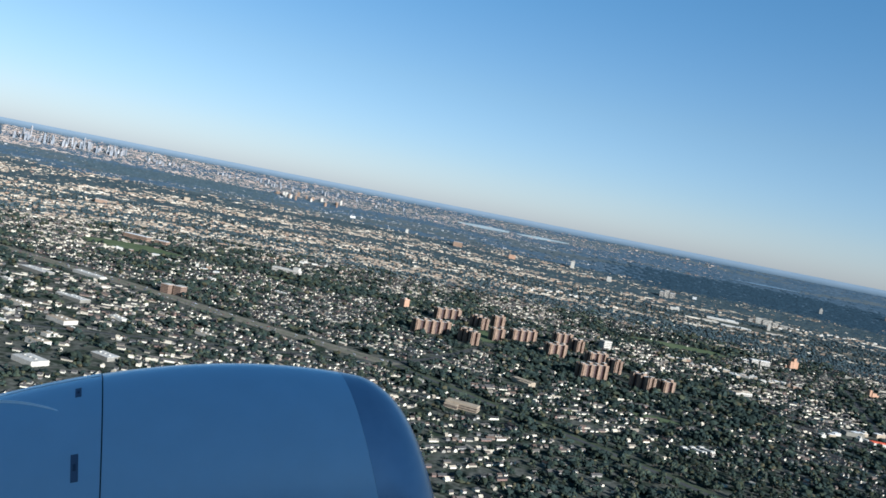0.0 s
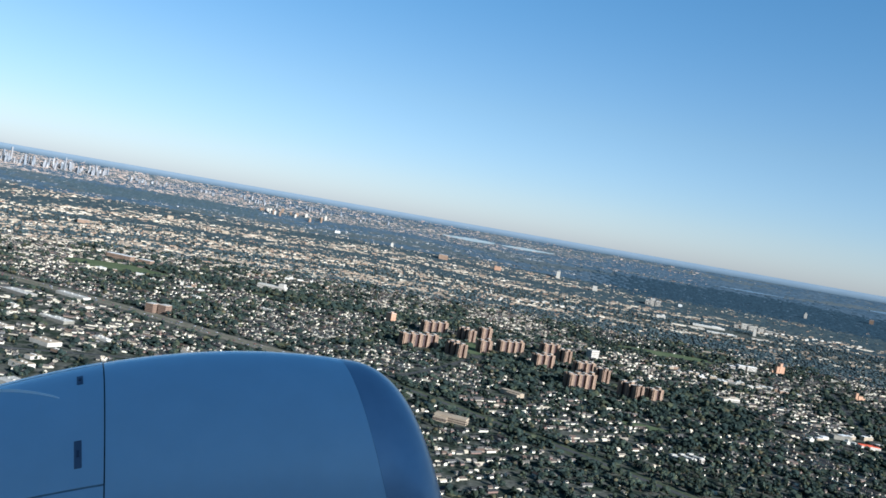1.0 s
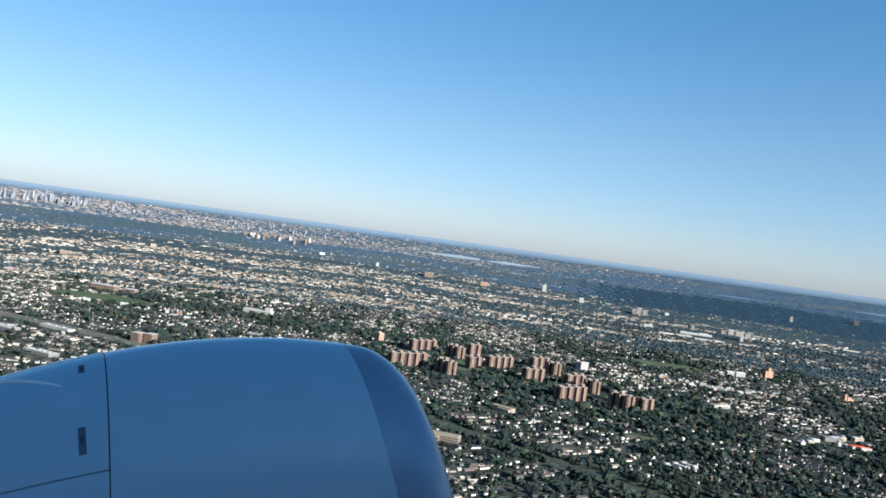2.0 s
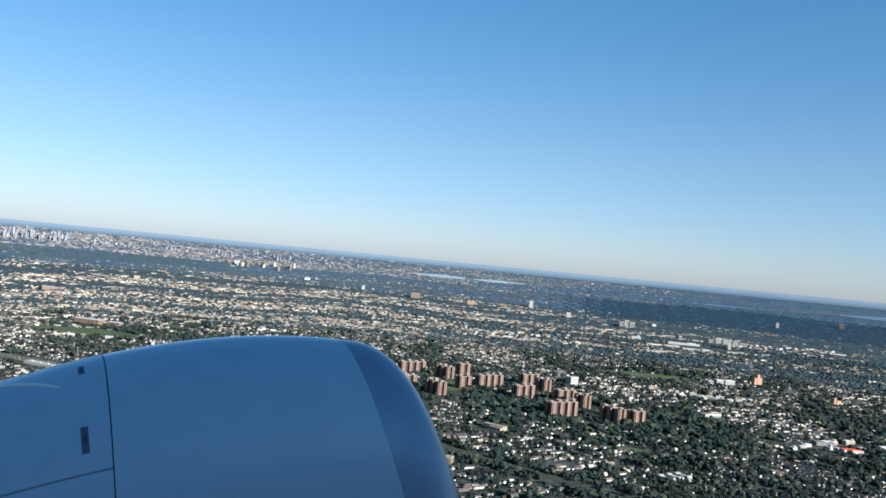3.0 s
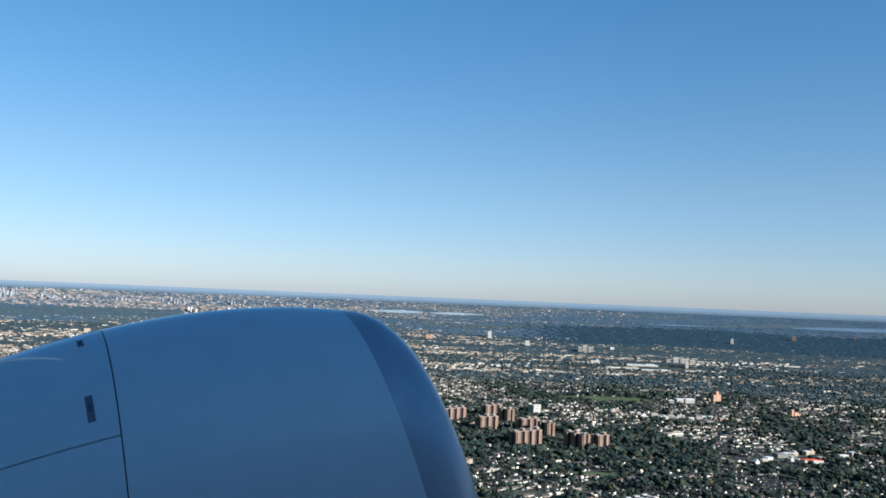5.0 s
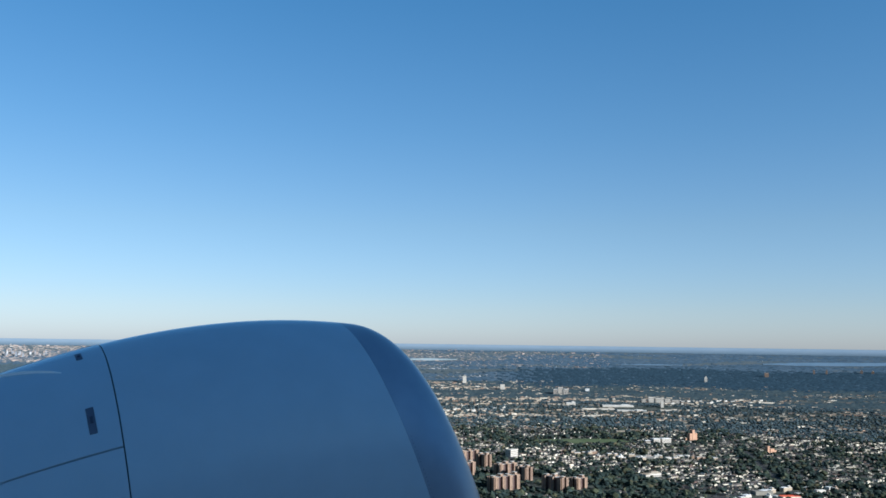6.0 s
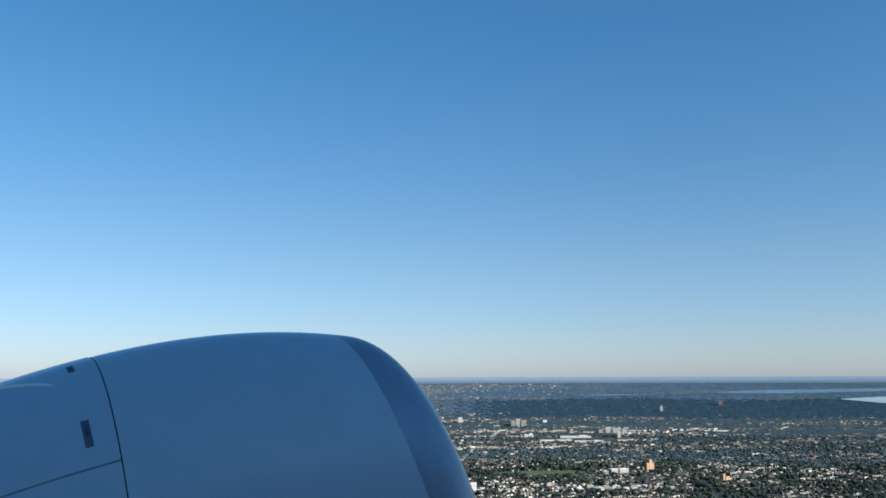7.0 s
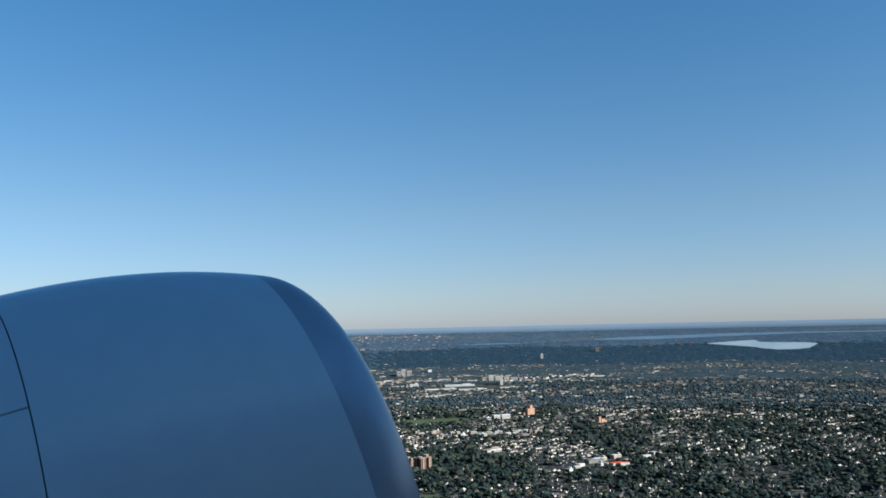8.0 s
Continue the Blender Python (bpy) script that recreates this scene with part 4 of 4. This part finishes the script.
block("school", "long low reddish school building behind a field", "school", -1035, 2492, -0.25, [(0, 0, 60, 16, 10), (60, 5, 30, 14, 9)], M_BRICK, M_WHITE, 2)
for lab, x, y, w, d, h in (("long white flat-roofed shopping mall hall", 935, 3388, 120, 26, 9), ("long white flat-roofed shopping mall hall", 955, 3268, 110, 18, 8),
                           ("tan flat-roofed shopping mall hall", 872, 3323, 60, 26, 8), ("broad low tan store hall", 1102, 3266, 70, 22, 7), ("low white store hall by the mall", 759, 3441, 36, 22, 16)):
    block("mall_hall", lab, "mall", x, y, -0.15, [(0, 0, w * 0.72, d * 0.7, h * 0.42), (w * 0.18, d * 0.2, w * 0.2, d * 0.5, h * 0.6)], M_CREAM, M_WHITE if "white" in lab else M_YELLOW, group="shopping mall")
block("office_tower", "slim cream office tower by the mall", "office building", 1100, 3346, -0.2, [(0, 0, 8, 8, 18)], M_CREAM, M_CREAM)
for k in range(5):
    block("apartment_building", "tan mid-rise apartment building behind the mall", "apartment building", 1068 + 30 * k, 3481 - 9 * k, -0.2, [(0, 0, 12 + 3 * (k * 2 % 5), 10, 8 + 2.5 * (k * 3 % 4))], M_CREAM, M_CONC, 3, "mid-rise flats")
for k in range(3):
    block("apartment_building", "pale slab apartment building above the treetops", "apartment building", 750 + 23 * k, 3704 + 7 * (k % 2), -0.2, [(0, 0, 12 + 2 * k, 9, 16 + 4 * (k == 1))], M_CREAM, M_WHITE, 7, "pale slabs")
for b, d, w, h, m, lab in ((20.9, 2.15, 9, 15, M_CREAM, "lone pale tower in the woods"), (24.5, 1.75, 13, 14, M_BRICK, "lone brick apartment building in the woods"), (27.2, 1.5, 6, 12, M_BRICK, "dark twin tower by the bay"),
                           (27.9, 1.5, 6, 12, M_BRICK, "dark twin tower by the bay"), (29.8, 1.4, 8, 9, M_BRICK, "reddish apartment building by the bay"), (30.4, 1.4, 8, 8, M_BRICK, "reddish apartment building by the bay"),
                           (-9.4, 2.05, 18, 6, M_WHITE, "white domed hall at the edge of a park"), (-2.2, 2.6, 30, 15, M_BRICK, "broad red brick building far off"), (-5.7, 2.35, 9, 11, M_CREAM, "pale block of flats among houses"),
                           (1.5, 2.7, 22, 12, M_ORANGE, "long orange brick building far off"), (5.5, 2.5, 12, 22, M_CREAM, "tall cream apartment building far off"), (-16.5, 3.3, 20, 8, M_YELLOW, "tan low building among houses"),
                           
                           (8.0, 2.9, 14, 16, M_CREAM, "cream mid-rise building among houses"), (13.5, 2.9, 12, 8, M_WHITE, "white low building among trees"), (-25.0, 4.0, 30, 9, M_BRICK, "low brick building among houses"), (-20.0, 2.9, 18, 8, M_YELLOW, "low tan building among houses")):
    x, y = spot(b, d)
    block("distant_building", lab, "building", x, y, -radians(b), [(0, 0, w, w * 0.7, h)] + ([(0, 0, w * 0.5, w * 0.4, h * 1.25)] if w < 12 else []), m, M_TARROOF if m is M_BRICK else m)

for k in range(16):
    x, y = spot(rng.uniform(-15.0, -9.8), rng.uniform(1.35, 1.75))
    w, h = rng.uniform(5, 10), rng.uniform(9, 17)
    block("apartment_building", "brownish brick apartment tower of a distant estate", "apartment building", x, y, rng.uniform(0, 1), [(0, 0, w, w * 0.7, h), (0, 0, w * 0.4, w * 0.3, h * 1.1)], M_BRICK if k % 3 else M_CREAM, M_TARROOF, group="distant estate")

for row, count in STORE_ROWS:
    row = np.array(row)
    along = np.concatenate([[0], np.cumsum(np.hypot(*np.diff(row, axis=0).T))])
    for k in range(count):
        u = along[-1] * (k + rng.uniform(0.1, 0.9)) / count
        x, y = np.interp(u, along, row[:, 0]), np.interp(u, along, row[:, 1])
        off = rng.choice((-1, 1)) * rng.uniform(9, 34)
        a = math.atan2(row[-1, 1] - row[0, 1], row[-1, 0] - row[0, 0])
        x, y = float(x - math.sin(a) * off), float(y + math.cos(a) * off)
        sc = float(far_scale(np.hypot(x, y)))
        w, d, h = rng.uniform(5, 15) * sc, rng.uniform(5, 9) * sc, rng.uniform(2.6, 5.5) * sc
        wall, roof, lab = ((M_CREAM, M_WHITE, "cream store with a white flat roof"), (M_BRICK, M_TARROOF, "brick store with a pale flat roof"), (M_CREAM, M_TARROOF, "cream store with a grey flat roof"), (M_YELLOW, M_WHITE, "tan brick store with a white flat roof"))[int(rng.integers(0, 4))]
        block("store", lab + " on a high street", "store", x, y, 0.5 * a + 0.25 + rng.normal() * 0.12, [(0, 0, w, d, h)] + ([(w * 0.2, 0, w * 0.3, d * 0.6, h * 1.5)] if k % 3 == 0 else []), wall, roof, group="high street stores")

# the commercial quarter beside the expressway
WARE = [(-512, 987, 64, 42, 9, 0), (-462, 1078, 56, 34, 8, 1), (-553, 1078, 50, 31, 10, 2), (-853, 1610, 126, 42, 9, 1), (-784, 1687, 140, 31, 8, 0), (-728, 1596, 98, 28, 7, 2), (-672, 1414, 76, 36, 8, 1), (-602, 1232, 70, 42, 9, 2), (-560, 1330, 56, 22, 6, 0), (-420, 1344, 62, 20, 6, 2), (-658, 1148, 64, 36, 8, 0), (-700, 1288, 50, 31, 7, 2), (-896, 1470, 98, 42, 9, 2), (-980, 1652, 84, 36, 10, 0), (672, 2184, 84, 20, 6, 0), (763, 2128, 64, 20, 6, 2), (-644, 1988, 84, 22, 7, 0), (-546, 1932, 56, 22, 7, 2), (-462, 1988, 62, 17, 6, 0)]
for k in range(90):
    along, side = rng.uniform(0, 1), rng.uniform(0.15, 1)
    x, y = -1150 + 640 * along - 40 * side, 1750 - 340 * along - 560 * side * (0.35 + 0.65 * along)
    if all(math.hypot(x - q[0], y - q[1]) > 32 for q in WARE):
        WARE.append((x, y, rng.uniform(20, 50), rng.uniform(14, 30), rng.uniform(5, 9), int(rng.integers(0, 4))))
for x, y, w, d, h, kind in WARE:
    mat, roof, lab = ((M_CREAM, M_TARROOF, "pale flat-roofed warehouse by the expressway"), (M_CONC, M_TARROOF, "grey flat-roofed warehouse by the expressway"), (M_CREAM, M_YELLOW, "tan flat-roofed commercial building"), (M_BRICK, M_CONC, "brick commercial building with flat grey roof"))[kind]
    ob = block("warehouse", lab, "warehouse", x, y, -0.45, [(0, 0, w * 0.42, d * 0.42, h / 2.1)], mat, roof, group="warehouses")
    for k in range(3):
        part("rooftop_unit", boxes_mesh("rooftop_unit", [(-w * .2 + k * w * .16, -2, h / 1.5 + .35, -w * .2 + k * w * .16 + 3, 1, h / 1.5 + 1.8)], M_TARROOF), ob)


# ---------------------------------------------------------------- traffic on the expressway
def vehicle_meshes():
    body = boxes_mesh("body", [(-2.1, -0.85, 0.3, 2.1, 0.85, 0.95)], M_PAINT)
    cv = np.array([(-1.5, -0.78, 0.93), (1.1, -0.78, 0.93), (1.1, 0.78, 0.93), (-1.5, 0.78, 0.93), (-1.0, -0.65, 1.45), (0.4, -0.65, 1.45), (0.4, 0.65, 1.45), (-1.0, 0.65, 1.45)])
    cabin = tri_mesh("cabin", cv, np.array([(0, 1, 5, 4), (1, 2, 6, 5), (2, 3, 7, 6), (3, 0, 4, 7), (4, 5, 6, 7)]), M_WINDOW)
    bm = bmesh.new()
    bmesh.ops.create_cone(bm, cap_ends=True, segments=10, radius1=0.32, radius2=0.32, depth=0.22, matrix=Matrix.Rotation(math.pi / 2, 4, "X"))
    wheel = bpy.data.meshes.new("wheel")
    bm.to_mesh(wheel)
    bm.free()
    wheel.materials.append(M_GAP)
    return body, cabin, wheel


M_PAINT = surface("vehicle_paint", [(0.0, (0.7, 0.7, 0.7)), (0.3, (0.05, 0.05, 0.06)), (0.5, (0.4, 0.41, 0.43)), (0.7, (0.25, 0.03, 0.03)), (0.85, (0.05, 0.08, 0.2)), (1.0, (0.8, 0.8, 0.79))], source="object", rough=0.3, grain=0.03)
car_body, car_cabin, car_wheel = vehicle_meshes()
hw = np.array(HIGHWAY, float)
hlen = np.concatenate([[0], np.cumsum(np.hypot(*np.diff(hw, axis=0).T))])
for k in range(90):
    u = rng.uniform(900, hlen[4] - 10)
    x, y = np.interp(u, hlen, hw[:, 0]), np.interp(u, hlen, hw[:, 1])
    x2, y2 = np.interp(u + 8, hlen, hw[:, 0]), np.interp(u + 8, hlen, hw[:, 1])
    a = math.atan2(y2 - y, x2 - x)
    lane = rng.choice([-12, -8, 8, 12])
    car = tagged(new("car"), "passenger car on the pale expressway", "car", "cars on the expressway")
    car.matrix_world = Matrix.Translation((x - math.sin(a) * lane, y + math.cos(a) * lane, 0.6)) @ Matrix.Rotation(a, 4, "Z")
    part("body", car_body, car)
    part("cabin", car_cabin, car)
    for wx in (-1.3, 1.3):
        for wy in (-0.78, 0.78):
            part("wheel", car_wheel, car).location = (wx, wy, 0.32)
path_strip("road_median", HIGHWAY[:5], 2.2, M_GRASS, 0.75, "green grass strip between the carriageways", "median")
